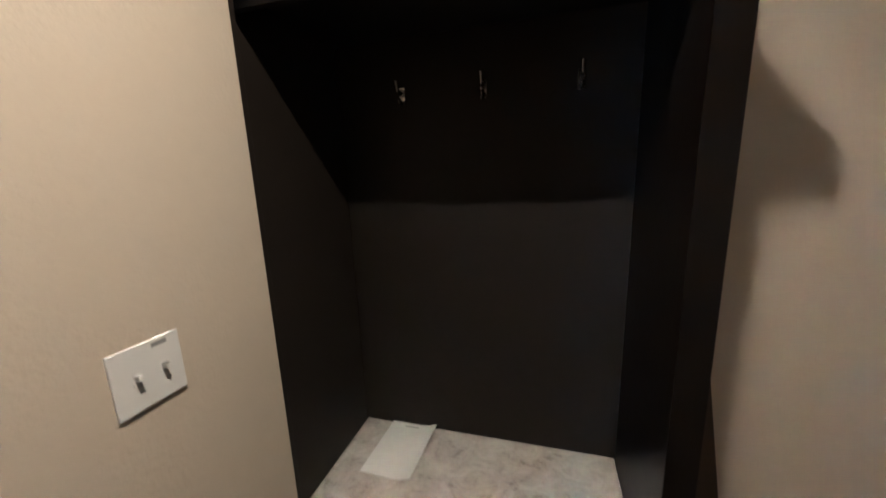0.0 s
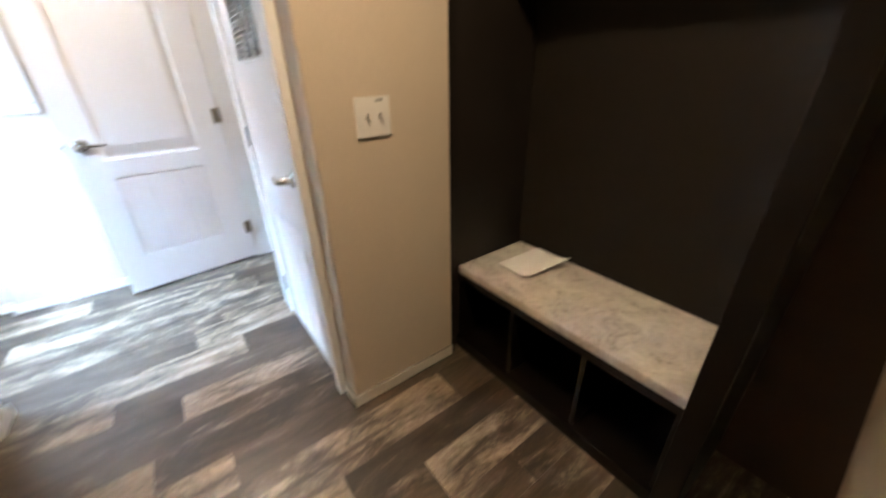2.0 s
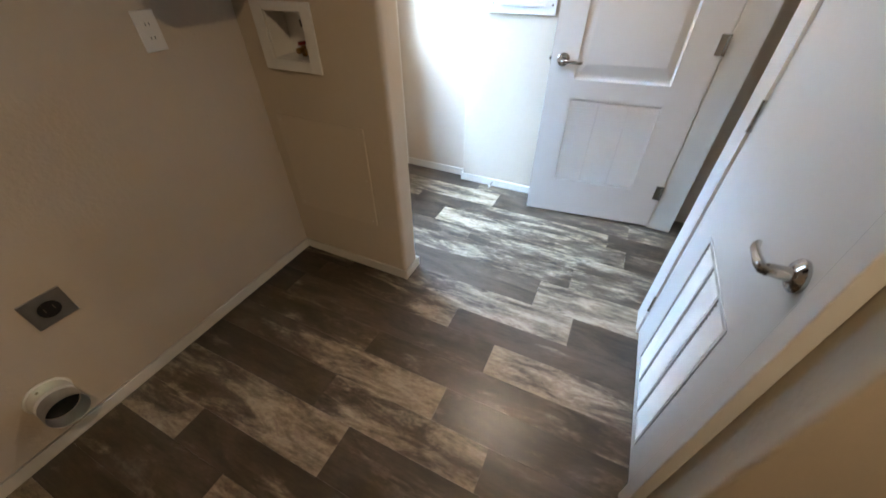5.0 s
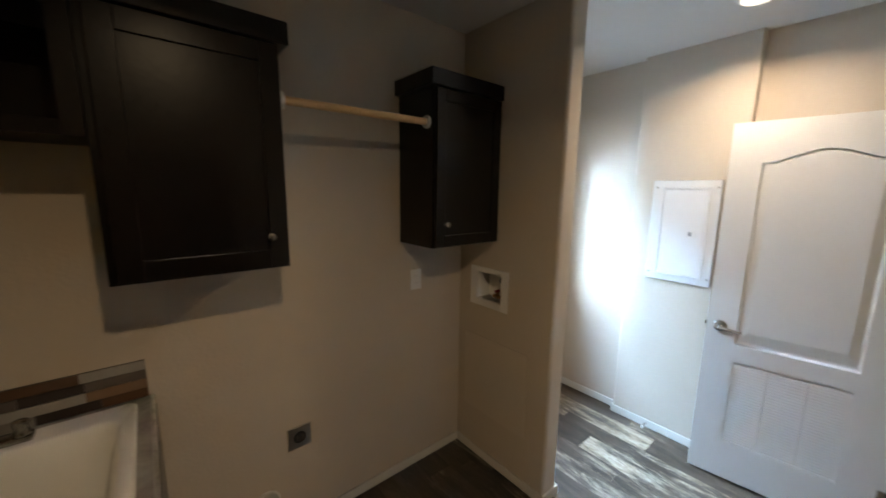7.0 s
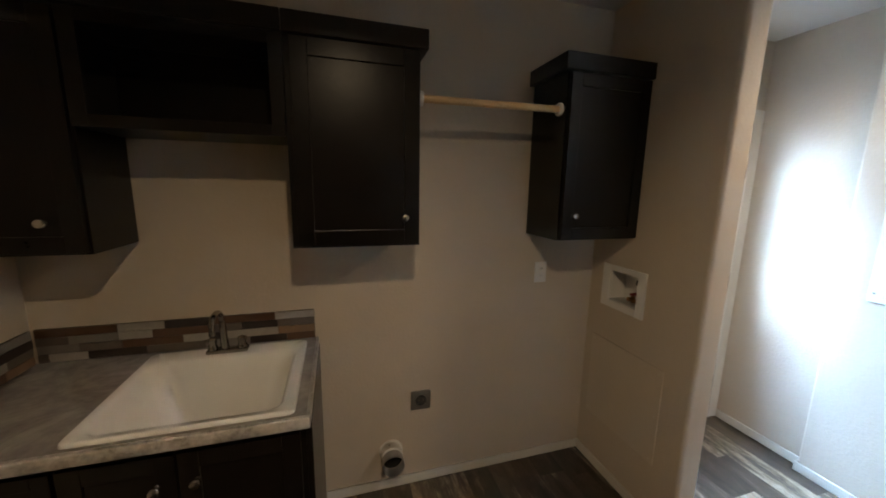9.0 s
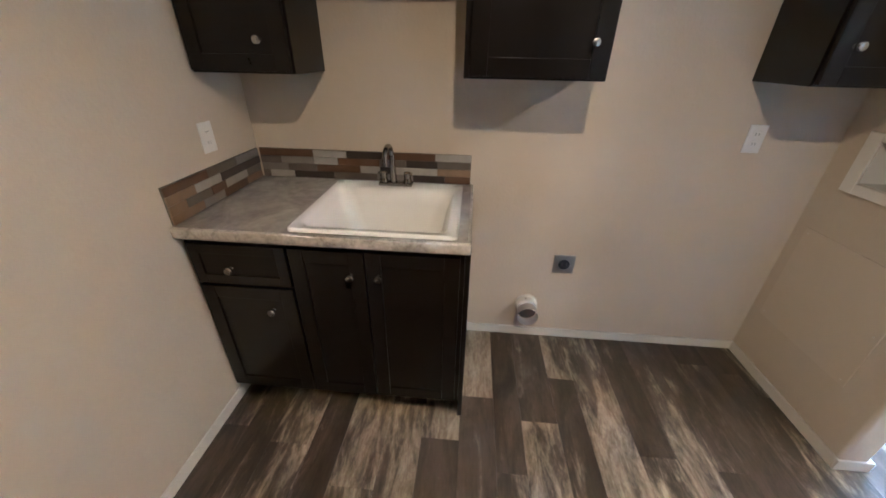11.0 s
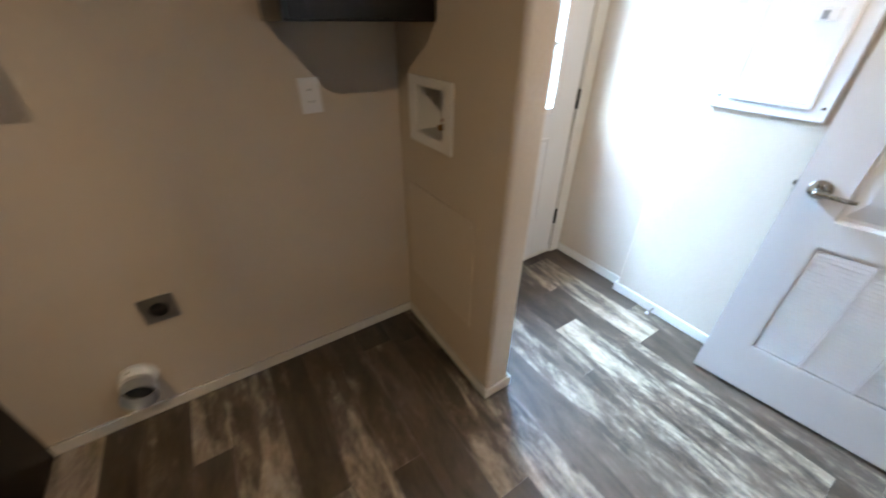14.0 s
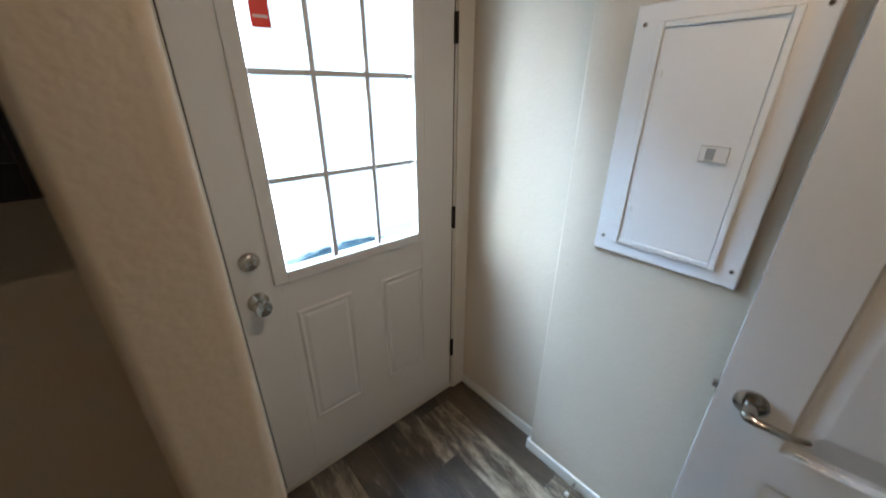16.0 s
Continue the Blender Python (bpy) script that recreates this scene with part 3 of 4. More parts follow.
part("backing", box(G0 - 0.01, G1 + 0.01, LY1 + 0.002, LY1 + 0.010, 0.04, 1.92), INK, closet, "grey filter behind the grilles")
lever(closet, (0.492, LY0, 0.925), (0, -1, 0), (-1, 0, 0), CHROME)
for z in (0.20, 1.0, 1.80):
    part("hinge", rod_bm((LX0 - 0.001, LY0 - 0.006, z - 0.045), (LX0 - 0.001, LY0 - 0.006, z + 0.045), 0.0065, 12), STEEL, closet, "nickel hinge", True)

# ---- breaker panel ----
bp_ = thing("breaker_panel", (-1.15, 0.85, 1.1), "white enamelled breaker panel with closed door", "breaker panel")
part("cover", box(-1.1497, -1.138, 0.661, 1.039, 1.098, 1.757, 0.004), PANELMETAL, bp_)
b = bmesh.new()
for y0, y1, z0, z1 in ((0.718, 0.734, 1.136, 1.716), (0.970, 0.986, 1.136, 1.716), (0.734, 0.970, 1.136, 1.152), (0.734, 0.970, 1.700, 1.716)):
    box(-1.138, -1.130, y0, y1, z0, z1, 0.003, bm=b)
part("rim", b, PANELMETAL, bp_, "raised rim")
pdoor = part("door", box(-1.1378, -1.1335, 0.736, 0.968, 1.154, 1.698, 0.001), PANELMETAL, bp_)
part("latch", box(-1.1335, -1.1285, 0.880, 0.940, 1.402, 1.440, 0.002), PLATE, pdoor, "white slide latch")
part("latch_slot", box(-1.1285, -1.1275, 0.894, 0.912, 1.408, 1.434), INK, pdoor, "grey latch slot")
for z in (1.245, 1.60):
    part("catch", box(-1.1335, -1.1300, 0.742, 0.754, z - 0.008, z + 0.008, 0.001), PLATE, pdoor)
for y, z in ((0.686, 1.145), (1.020, 1.145), (0.686, 1.712), (1.020, 1.712)):
    part("screw", rod_bm((-1.138, y, z), (-1.1335, y, z), 0.006, 12, 0.004), STEEL, bp_, "", True)

# door stop on the chase baseboard
stop = thing("door_stop", (-1.139, 0.775, 0.03), "small spring door stop on the baseboard", "door stop")
part("spring", rod_bm((-1.138, 0.775, 0.032), (-1.080, 0.775, 0.032), 0.005, 10), STEEL, stop, "", True)
part("tip", rod_bm((-1.080, 0.775, 0.032), (-1.066, 0.775, 0.032), 0.008, 12, bev=0.002), PLATE, stop, "white rubber tip", True)


# ---- cabinets ----
def shaker(parent, x0, x1, z0, z1, y, knob=None, rail=0.055, name="door"):
    """A door or drawer front that faces +y: stiles and rails round a sunk panel."""
    b = box(x0, x0 + rail, y, y + 0.019, z0, z1, 0.0015)
    box(x1 - rail, x1, y, y + 0.019, z0, z1, 0.0015, bm=b)
    box(x0 + rail, x1 - rail, y, y + 0.019, z0, z0 + rail, 0.0015, bm=b)
    box(x0 + rail, x1 - rail, y, y + 0.019, z1 - rail, z1, 0.0015, bm=b)
    d = part(name, b, ESPRESSO, parent)
    part("inset", box(x0 + rail - 0.004, x1 - rail + 0.004, y + 0.003, y + 0.011, z0 + rail - 0.004, z1 - rail + 0.004), ESPRESSO, d)
    if knob:
        part("knob", lathe([(0, 0.009), (0.004, 0.007), (0.012, 0.006), (0.016, 0.012), (0.022, 0.0155), (0.027, 0.013), (0.030, 0.004)], (knob[0], y + 0.019, knob[1]), (0, 1, 0), 20), STEEL, d, "round brushed nickel knob", True)
    return d


def crown(x0, x1, y1, z0, parent, left_open=False, right_open=False):
    """Flat crown board that stands proud of the cabinet top."""
    o = 0.028
    b = box(x0 - (o if left_open else 0), x1 + (o if right_open else 0), 0.0006, y1 + o, z0, z0 + 0.072, 0.004)
    part("crown", b, ESPRESSO, parent)


YC = 0.285


def upper_box(parent, x0, x1, z0, z1):
    b = box(x0, x1, 0.0006, YC, z0, z1, 0.0015)
    part("body", b, ESPRESSO, parent)


ZU0, ZU1 = 1.395, 2.142
cab_l = thing("wall_cabinet", (2.4, 0.15, ZU0), "dark espresso wall cabinet with nickel knob, closed", "cabinet", "wall cabinets")
upper_box(cab_l, 2.210, 2.6035, ZU0, ZU1)
shaker(cab_l, 2.218, 2.595, ZU0 + 0.008, ZU1 - 0.008, YC + 0.001, (2.313, 1.502))
crown(2.210, 2.6035, YC, ZU1 + 0.0005, cab_l)
cab_o = thing("open_shelf_cabinet", (1.9, 0.15, 1.8), "dark espresso open shelf cabinet above the sink", "cabinet", "wall cabinets")
b = box(1.6005, 2.2095, 0.0006, 0.012, 1.80, ZU1)
part("back", b, ESPRESSO, cab_o)
part("bottom", box(1.6005, 2.2095, 0.0125, YC, 1.80, 1.818, 0.001), ESPRESSO, cab_o)
part("top", box(1.6005, 2.2095, 0.0125, YC, ZU1 - 0.018, ZU1, 0.001), ESPRESSO, cab_o)
b = box(1.6005, 1.645, YC, YC + 0.019, 1.80, ZU1, 0.001)
box(2.165, 2.2095, YC, YC + 0.019, 1.80, ZU1, 0.001, bm=b)
box(1.645, 2.165, YC, YC + 0.019, 1.80, 1.838, 0.001, bm=b)
box(1.645, 2.165, YC, YC + 0.019, ZU1 - 0.04, ZU1, 0.001, bm=b)
part("face_frame", b, ESPRESSO, cab_o)
crown(1.6005, 2.2095, YC, ZU1 + 0.0005, cab_o)
cab_m = thing("wall_cabinet", (1.34, 0.15, ZU0), "dark espresso wall cabinet with nickel knob beside the hanging rod", "cabinet", "wall cabinets")
upper_box(cab_m, 1.112, 1.600, ZU0, ZU1)
shaker(cab_m, 1.118, 1.580, ZU0 + 0.008, ZU1 - 0.004, YC + 0.001, (1.178, 1.511), 0.06)
crown(1.112, 1.600, YC, ZU1 + 0.0005, cab_m, left_open=True)
cab_r = thing("wall_cabinet", (0.22, 0.15, ZU0), "dark espresso wall cabinet in the corner by the washer box", "cabinet", "wall cabinets")
upper_box(cab_r, 0.0006, 0.452, ZU0, ZU1)
shaker(cab_r, 0.010, 0.444, ZU0 + 0.006, ZU1 - 0.006, YC + 0.001, (0.388, 1.512))
crown(0.0006, 0.452, YC, ZU1 + 0.0005, cab_r, right_open=True)

rod = thing("closet_rod", (0.78, 0.25, 1.985), "natural pine hanging rod between two wall cabinets", "rod")
part("pole", rod_bm((0.460, 0.245, 1.988), (1.108, 0.262, 1.978), 0.0155, 20), DOWEL, rod, "", True)
for x, y, z in ((0.4525, 0.245, 1.988), (1.1115, 0.262, 1.978)):
    s = 1 if x < 0.8 else -1
    part("socket", rod_bm((x, y, z), (x + s * 0.014, y, z), 0.029, 24, bev=0.003), PLATE, rod, "white round rod socket", True)

# ---- sink base ----
base_r = thing("sink_cabinet", (1.88, 0.3, 0), "dark espresso sink base cabinet with two doors, closed", "cabinet", "base cabinets")
b = box(1.558, 1.575, 0.0006, 0.590, 0.105, 0.875)
box(2.187, 2.205, 0.0006, 0.590, 0.105, 0.875, bm=b)
box(1.575, 2.187, 0.0006, 0.012, 0.105, 0.875, bm=b)
box(1.575, 2.187, 0.012, 0.590, 0.105, 0.123, bm=b)
box(1.575, 2.187, 0.572, 0.590, 0.123, 0.875, bm=b)
part("body", b, ESPRESSO, base_r)
part("toe_kick", box(1.558, 2.205, 0.0006, 0.520, 0.0, 0.1045), ESPRESSO, base_r)
part("end_panel", box(1.538, 1.5575, 0.0006, 0.598, 0.0, 0.875, 0.001), ESPRESSO, base_r)
shaker(base_r, 1.575, 1.915, 0.112, 0.848, 0.591, (1.868, 0.752))
shaker(base_r, 1.922, 2.200, 0.112, 0.848, 0.591, (1.973, 0.748))
base_l = thing("drawer_cabinet", (2.4, 0.3, 0), "dark espresso base cabinet with one drawer over a door", "cabinet", "base cabinets")
part("body", box(2.2055, 2.6035, 0.0006, 0.590, 0.105, 0.875), ESPRESSO, base_l)
part("toe_kick", box(2.2055, 2.6035, 0.0006, 0.520, 0.0, 0.1045), ESPRESSO, base_l)
shaker(base_l, 2.212, 2.585, 0.676, 0.848, 0.591, (2.433, 0.748), 0.04, "drawer")
shaker(base_l, 2.212, 2.585, 0.112, 0.664, 0.591, (2.308, 0.562))

# worktop with a cut-out for the sink
SX0, SX1, SY0, SY1 = 1.587, 2.192, 0.050, 0.606
top = thing("worktop", (2.08, 0.31, 0.876), "grey mottled stone-look laminate worktop", "worktop")
b = bmesh.new()
outer = [(1.552, 0.0006), (2.6035, 0.0006), (2.6035, 0.615), (1.552, 0.615)]
inner = [(SX0 + 0.02, SY0 + 0.02), (SX1 - 0.02, SY0 + 0.02), (SX1 - 0.02, SY1 - 0.02), (SX0 + 0.02, SY1 - 0.02)]
ou, iu, ol, il = [[b.verts.new((x, y, z)) for x, y in loop] for z, loop in ((0.914, outer), (0.914, inner), (0.876, outer), (0.876, inner))]
for k in range(4):
    n = (k + 1) % 4
    b.faces.new((ou[k], ou[n], iu[n], iu[k]))
    b.faces.new((ol[n], ol[k], il[k], il[n]))
    b.faces.new((ol[k], ol[n], ou[n], ou[k]))
    b.faces.new((iu[k], iu[n], il[n], il[k]))
bmesh.ops.recalc_face_normals(b, faces=b.faces)
part("slab", b, COUNTER, top)
part("front_edge", box(1.540, 2.6035, 0.6152, 0.634, 0.874, 0.9155, 0.006, 3), EDGE, top, "pale mottled rounded front edge", True)
part("end_edge", box(1.540, 1.5515, 0.0006, 0.6150, 0.874, 0.9150, 0.003, 2), EDGE, top, "pale mottled end edge", True)

sink = thing("utility_sink", (1.89, 0.33, 0.92), "white drop-in utility sink with a deep basin", "sink")


def rounded(x0, x1, y0, y1, r, z, n=6):
    pts = []
    for cx, cy, a0 in ((x1 - r, y1 - r, 0), (x0 + r, y1 - r, 90), (x0 + r, y0 + r, 180), (x1 - r, y0 + r, 270)):
        for k in range(n + 1):
            a = radians(a0 + 90 * k / n)
            pts.append((cx + r * math.cos(a), cy + r * math.sin(a), z))
    return pts


b = bmesh.new()
rings = []
for x0, x1, y0, y1, r, z in ((SX0, SX1, SY0, SY1, 0.022, 0.9152), (SX0 + 0.001, SX1 - 0.001, SY0 + 0.001, SY1 - 0.001, 0.022, 0.924),
                             (SX0 + 0.006, SX1 - 0.006, SY0 + 0.006, SY1 - 0.006, 0.022, 0.929), (1.620, 2.166, 0.132, 0.584, 0.050, 0.929),
                             (1.630, 2.156, 0.143, 0.575, 0.055, 0.921), (1.652, 2.128, 0.166, 0.552, 0.065, 0.86), (1.690, 2.085, 0.190, 0.520, 0.07, 0.70),
                             (1.715, 2.060, 0.215, 0.495, 0.07, 0.672), (1.87, 1.91, 0.335, 0.375, 0.019, 0.664)):
    rings.append([b.verts.new(p) for p in rounded(x0, x1, y0, y1, r, z)])
for u, v in zip(rings, rings[1:]):
    n = len(u)
    for k in range(n):
        b.faces.new((u[k], u[(k + 1) % n], v[(k + 1) % n], v[k]))
b.faces.new(rings[-1])
bmesh.ops.recalc_face_normals(b, faces=b.faces)
if max(b.faces, key=lambda f: f.calc_area() * abs(f.normal.z)).normal.z < 0:
    bmesh.ops.reverse_faces(b, faces=b.faces)
part("basin", b, ENAMEL, sink, "", True)
part("drain", rod_bm((1.89, 0.355, 0.665), (1.89, 0.355, 0.670), 0.035, 24, bev=0.002), STEEL, sink, "steel drain ring", True)

fx, fy, fz = 1.90, 0.100, 0.930
faucet = thing("faucet", (fx, fy, fz), "dark nickel two-handle faucet with high curved spout", "faucet")
part("deck_plate", box(fx - 0.078, fx + 0.078, fy - 0.024, fy + 0.024, fz - 0.001, fz + 0.016, 0.006, 3), PEWTER, faucet, "", True)
run = [(fx + 0.010, fy, fz + 0.014), (fx + 0.012, fy, fz + 0.09), (fx + 0.014, fy, fz + 0.140)]
for k in range(1, 10):
    a = math.pi * k / 9
    run.append((fx + 0.014 + 0.010 * k / 9, fy + 0.048 * (1 - math.cos(a)), fz + 0.140 + 0.046 * math.sin(a)))
run.append((fx + 0.024, fy + 0.097, fz + 0.112))
part("spout", tube(run, [0.016, 0.013] + [0.0115] * (len(run) - 2)), PEWTER, faucet, "", True)
for s in (-1, 1):
    hd = part("handle", lathe([(0, 0.020), (0.010, 0.019), (0.022, 0.014), (0.036, 0.017), (0.046, 0.016), (0.050, 0.006)], (fx + s * 0.055, fy, fz + 0.014), (0, 0, 1)), PEWTER, faucet, "", True)
    part("lever", tube([(fx + s * 0.055, fy, fz + 0.052), (fx + s * 0.066, fy + 0.007, fz + 0.057), (fx + s * 0.076, fy + 0.014, fz + 0.058)], [0.009, 0.0085, 0.0065]), PEWTER, hd, "", True)


# mosaic backsplash: four courses from the top, tiles from the corner outwards as (share of the length, tile)
MOSAIC_SOUTH = [
    [(0.26, 0), (0.42, 3), (0.60, 1), (0.835, 0), (1, 3)],
    [(0.10, 5), (0.26, 2), (0.375, 3), (0.575, 0), (0.70, 5), (0.845, 1), (1, 5)],
    [(0.13, 2), (0.27, 5), (0.48, 0), (0.575, 3), (0.645, 1), (0.845, 3), (1, 4)],
    [(0.035, 5), (0.155, 3), (0.35, 1), (0.56, 5), (0.73, 2), (0.88, 1), (1, 0)],
]
MOSAIC_EAST = [
    [(0.30, 2), (0.62, 5), (1, 0)],
    [(0.50, 1), (0.76, 3), (1, 4)],
    [(0.20, 5), (0.47, 3), (0.62, 0), (0.86, 5), (1, 4)],
    [(0.22, 4), (0.50, 0), (0.72, 2), (1, 4)],
]


def splash(name, a0, a1, along, courses):
    """Courses of strip tiles on a wall; a0: the corner, a1: the free end; along x on the south wall, along y on the east wall."""
    ob = thing(name, ((a0 + a1) / 2, 0.006, 0.916) if along == "x" else (2.598, (a0 + a1) / 2, 0.916), "brown, grey and white strip mosaic backsplash", "backsplash")
    z0, z1 = 0.9165, 1.056
    lo, hi = min(a0, a1), max(a0, a1)
    if along == "x":
        part("grout", box(lo, hi, 0.0006, 0.007, z0, z1), GROUT, ob)
    else:
        part("grout", box(2.597, 2.6034, lo, hi, z0, z1), GROUT, ob)
    rng = random.Random(11 if along == "x" else 5)
    h = (z1 - z0) / len(courses)
    for k, course in enumerate(courses):
        share = 0.0
        for upto, kind in course:
            p, q = sorted((a0 + (a1 - a0) * share, a0 + (a1 - a0) * upto))
            zz0, zz1 = z1 - (k + 1) * h + 0.0006, z1 - k * h - 0.0006
            out = 0.0095 + rng.random() * 0.0035
            if along == "x":
                bb = box(p + 0.0006, q - 0.0006, 0.0070, out, zz0, zz1, 0.0006, 1)
            else:
                bb = box(2.6034 - out, 2.5970, p + 0.0006, q - 0.0006, zz0, zz1, 0.0006, 1)
            part("tile", bb, TILES[kind], ob)
            share = upto
    return ob


splash("backsplash", 2.588, 1.556, "x", MOSAIC_SOUTH)
splash("backsplash", 0.0140, 0.613, "y", MOSAIC_EAST)


# ---- plates, outlets, vent, washer box ----
def duplex(ob, put):
    for u in (-0.020, 0.020):
        part("socket", put(-0.017, 0.017, 0.006, 0.0075, u - 0.014, u + 0.014, 0.0006), PLATE, ob)
        for a in (-0.006, 0.006):
            part("slot", put(a - 0.001, a + 0.001, 0.0075, 0.0079, u - 0.004, u + 0.005), BLACK, ob)


def two_toggles(ob, put):
    for a in (-0.023, 0.023):
        part("toggle_plate", put(a - 0.0055, a + 0.0055, 0.006, 0.0068, -0.013, 0.013), PLATE, ob)
        part("toggle", put(a - 0.004, a + 0.004, 0.0068, 0.019, 0.001, 0.010, 0.001), PLATE, ob, "white switch toggle")
    part("label", put(0.010, 0.036, 0.006, 0.0063, 0.044, 0.052), INK, ob, "small grey printed mark")


wall_plate("light_switch", "white double toggle light switch plate on the wall", 0.722, 2.058, 1.131, 0.119, 0.119, "+x", two_toggles)
wall_plate("wall_outlet", "white outlet plate beside the washer box", 0.349, 0.0, 1.172, 0.073, 0.118, "+y", duplex)
wall_plate("wall_outlet", "white outlet plate above the worktop end", 2.604, 0.316, 1.165, 0.075, 0.115, "-x", duplex)
wall_plate("wall_outlet", "white outlet plate low on the wall", 2.192, 2.86, 0.268, 0.073, 0.115, "-y", duplex)

dry = thing("dryer_outlet", (1.034, 0, 0.497), "square steel dryer outlet with black round socket", "outlet")
part("plate", box(0.979, 1.089, 0.0003, 0.005, 0.442, 0.552, 0.002), GALV, dry)
part("socket", rod_bm((1.034, 0.005, 0.497), (1.034, 0.011, 0.497), 0.029, 28, bev=0.002), BLACK, dry, "black round socket", True)
for a in (-0.012, 0.012):
    part("slot", box(1.034 + a - 0.0015, 1.034 + a + 0.0015, 0.011, 0.0113, 0.492, 0.508), GROUT, dry)

vent = thing("dryer_vent", (1.195, 0.0, 0.21), "short pale-collared steel dryer vent pipe", "vent")
VC = (1.198, 0.0, 0.222)


part("collar", lathe([(0.0004, 0.064), (0.004, 0.063), (0.007, 0.0575), (0.050, 0.0560), (0.052, 0.0540)], VC, (0, 1, 0), 36), COLLAR, vent, "pale grey plastic wall collar", True)
b = bmesh.new()
rows = []
for y, r in ((0.0525, 0.0555), (0.094, 0.0585), (0.097, 0.0570), (0.094, 0.0555), (0.056, 0.0525)):
    rows.append([b.verts.new((VC[0] + r * math.cos(2 * math.pi * k / 36), y, VC[2] - 0.24 * y + r * math.sin(2 * math.pi * k / 36))) for k in range(36)])
for u, v in zip(rows, rows[1:]):
    for k in range(36):
        b.faces.new((u[k], u[(k + 1) % 36], v[(k + 1) % 36], v[k]))
bmesh.ops.recalc_face_normals(b, faces=b.faces)
part("pipe", b, GALV, vent, "galvanised pipe stub", True)
# black disc stands in for the shade deep in the pipe
part("pipe_shade", rod_bm((VC[0], 0.0535, VC[2] - 0.0125), (VC[0], 0.0555, VC[2] - 0.0125), 0.0500, 32), BLACK, vent, "black disc for the shade inside the pipe", True)
part("screw", rod_bm((VC[0] + 0.012, 0.030, VC[2] + 0.0540), (VC[0] + 0.012, 0.030, VC[2] + 0.0580), 0.004, 10), STEEL, vent, "", True)

wb = thing("washer_box", (0, 0.25, 1.0), "white recessed washer box with red and brass valves", "washer box")
WY0, WY1, WZ0, WZ1 = 0.105, 0.397, 0.998, 1.235
IY0, IY1, IZ0, IZ1 = 0.160, 0.347, 1.040, 1.205
b = box(0.0004, 0.010, WY0, IY0, WZ0, WZ1, 0.002)
box(0.0004, 0.010, IY1, WY1, WZ0, WZ1, 0.002, bm=b)
box(0.0004, 0.010, IY0, IY1, WZ0, IZ0, 0.002, bm=b)
box(0.0004, 0.010, IY0, IY1, IZ1, WZ1, 0.002, bm=b)
part("flange", b, PLATE, wb)
b = box(-0.0995, -0.0965, IY0, IY1, IZ0, IZ1)
box(-0.0965, 0.0003, IY0, IY0 + 0.003, IZ0, IZ1, bm=b)
box(-0.0965, 0.0003, IY1 - 0.003, IY1, IZ0, IZ1, bm=b)
box(-0.0965, 0.0003, IY0 + 0.003, IY1 - 0.003, IZ0, IZ0 + 0.003, bm=b)
box(-0.0965, 0.0003, IY0 + 0.003, IY1 - 0.003, IZ1 - 0.003, IZ1, bm=b)
part("recess", b, PLATE, wb)
part("drain_opening", rod_bm((-0.055, 0.312, IZ0 + 0.110), (-0.055, 0.312, IZ0 + 0.135), 0.026, 20, bev=0.003), BLACK, wb, "black drain opening", True)
part("drain_pipe", rod_bm((-0.055, 0.312, IZ0 + 0.136), (-0.055, 0.312, IZ1 - 0.004), 0.020, 20), BLACK, wb, "black drain pipe", True)
for y, m in ((0.262, RED), (0.305, BRASS)):
    v = part("valve", rod_bm((-0.060, y, IZ0 + 0.003), (-0.060, y, IZ0 + 0.042), 0.010, 16, bev=0.002), BRASS, wb, "brass supply valve", True)
    part("spout", rod_bm((-0.060, y, IZ0 + 0.026), (-0.026, y, IZ0 + 0.026), 0.011, 16, bev=0.002), BRASS, v, "", True)
    part("valve_handle", box(-0.078, -0.040, y - 0.007, y + 0.007, IZ0 + 0.043, IZ0 + 0.056, 0.003), m, v, "red valve handle" if m is RED else "")

acc = thing("access_panel", (0, 0.305, 0.31), "flush beige access panel screwed to the partition", "access panel")
part("cover", box(0.0003, 0.007, 0.064, 0.548, 0.312, 0.804, 0.002), COVER, acc)
for y, z in ((0.085, 0.335), (0.527, 0.335), (0.085, 0.780), (0.527, 0.780), (0.527, 0.560)):
    part("screw", rod_bm((0.007, y, z), (0.0085, y, z), 0.004, 10, 0.003), TRIM, acc, "", True)

# ---- hall tree with bench ----
tree = thing("hall_tree", (1.18, 2.62, 0), "dark espresso hall tree with bench and coat hooks", "hall tree")
YF = 2.395
part("side_panel", box(0.6405, 0.6845, 2.3605, 2.8595, 0, 1.90, 0.001), ESPRESSO_BACK, tree)
part("side_panel", box(1.652, 1.714, YF, 2.8595, 0, 1.90, 0.001), ESPRESSO, tree)
part("stile", box(0.685, 0.7175, 2.3615, 2.381, 0.0, 1.90, 0.001), ESPRESSO_BACK, tree)
part("back_panel", box(0.685, 1.6515, 2.8445, 2.8590, 0.0, 1.90), ESPRESSO_BACK, tree)
part("header", box(0.685, 1.6515, YF + 0.002, YF + 0.024, 1.845, 1.90, 0.001), ESPRESSO_BACK, tree)
part("crown", box(0.6405, 1.772, YF - 0.048, 2.8590, 1.9005, 1.965, 0.004), ESPRESSO_BACK, tree)
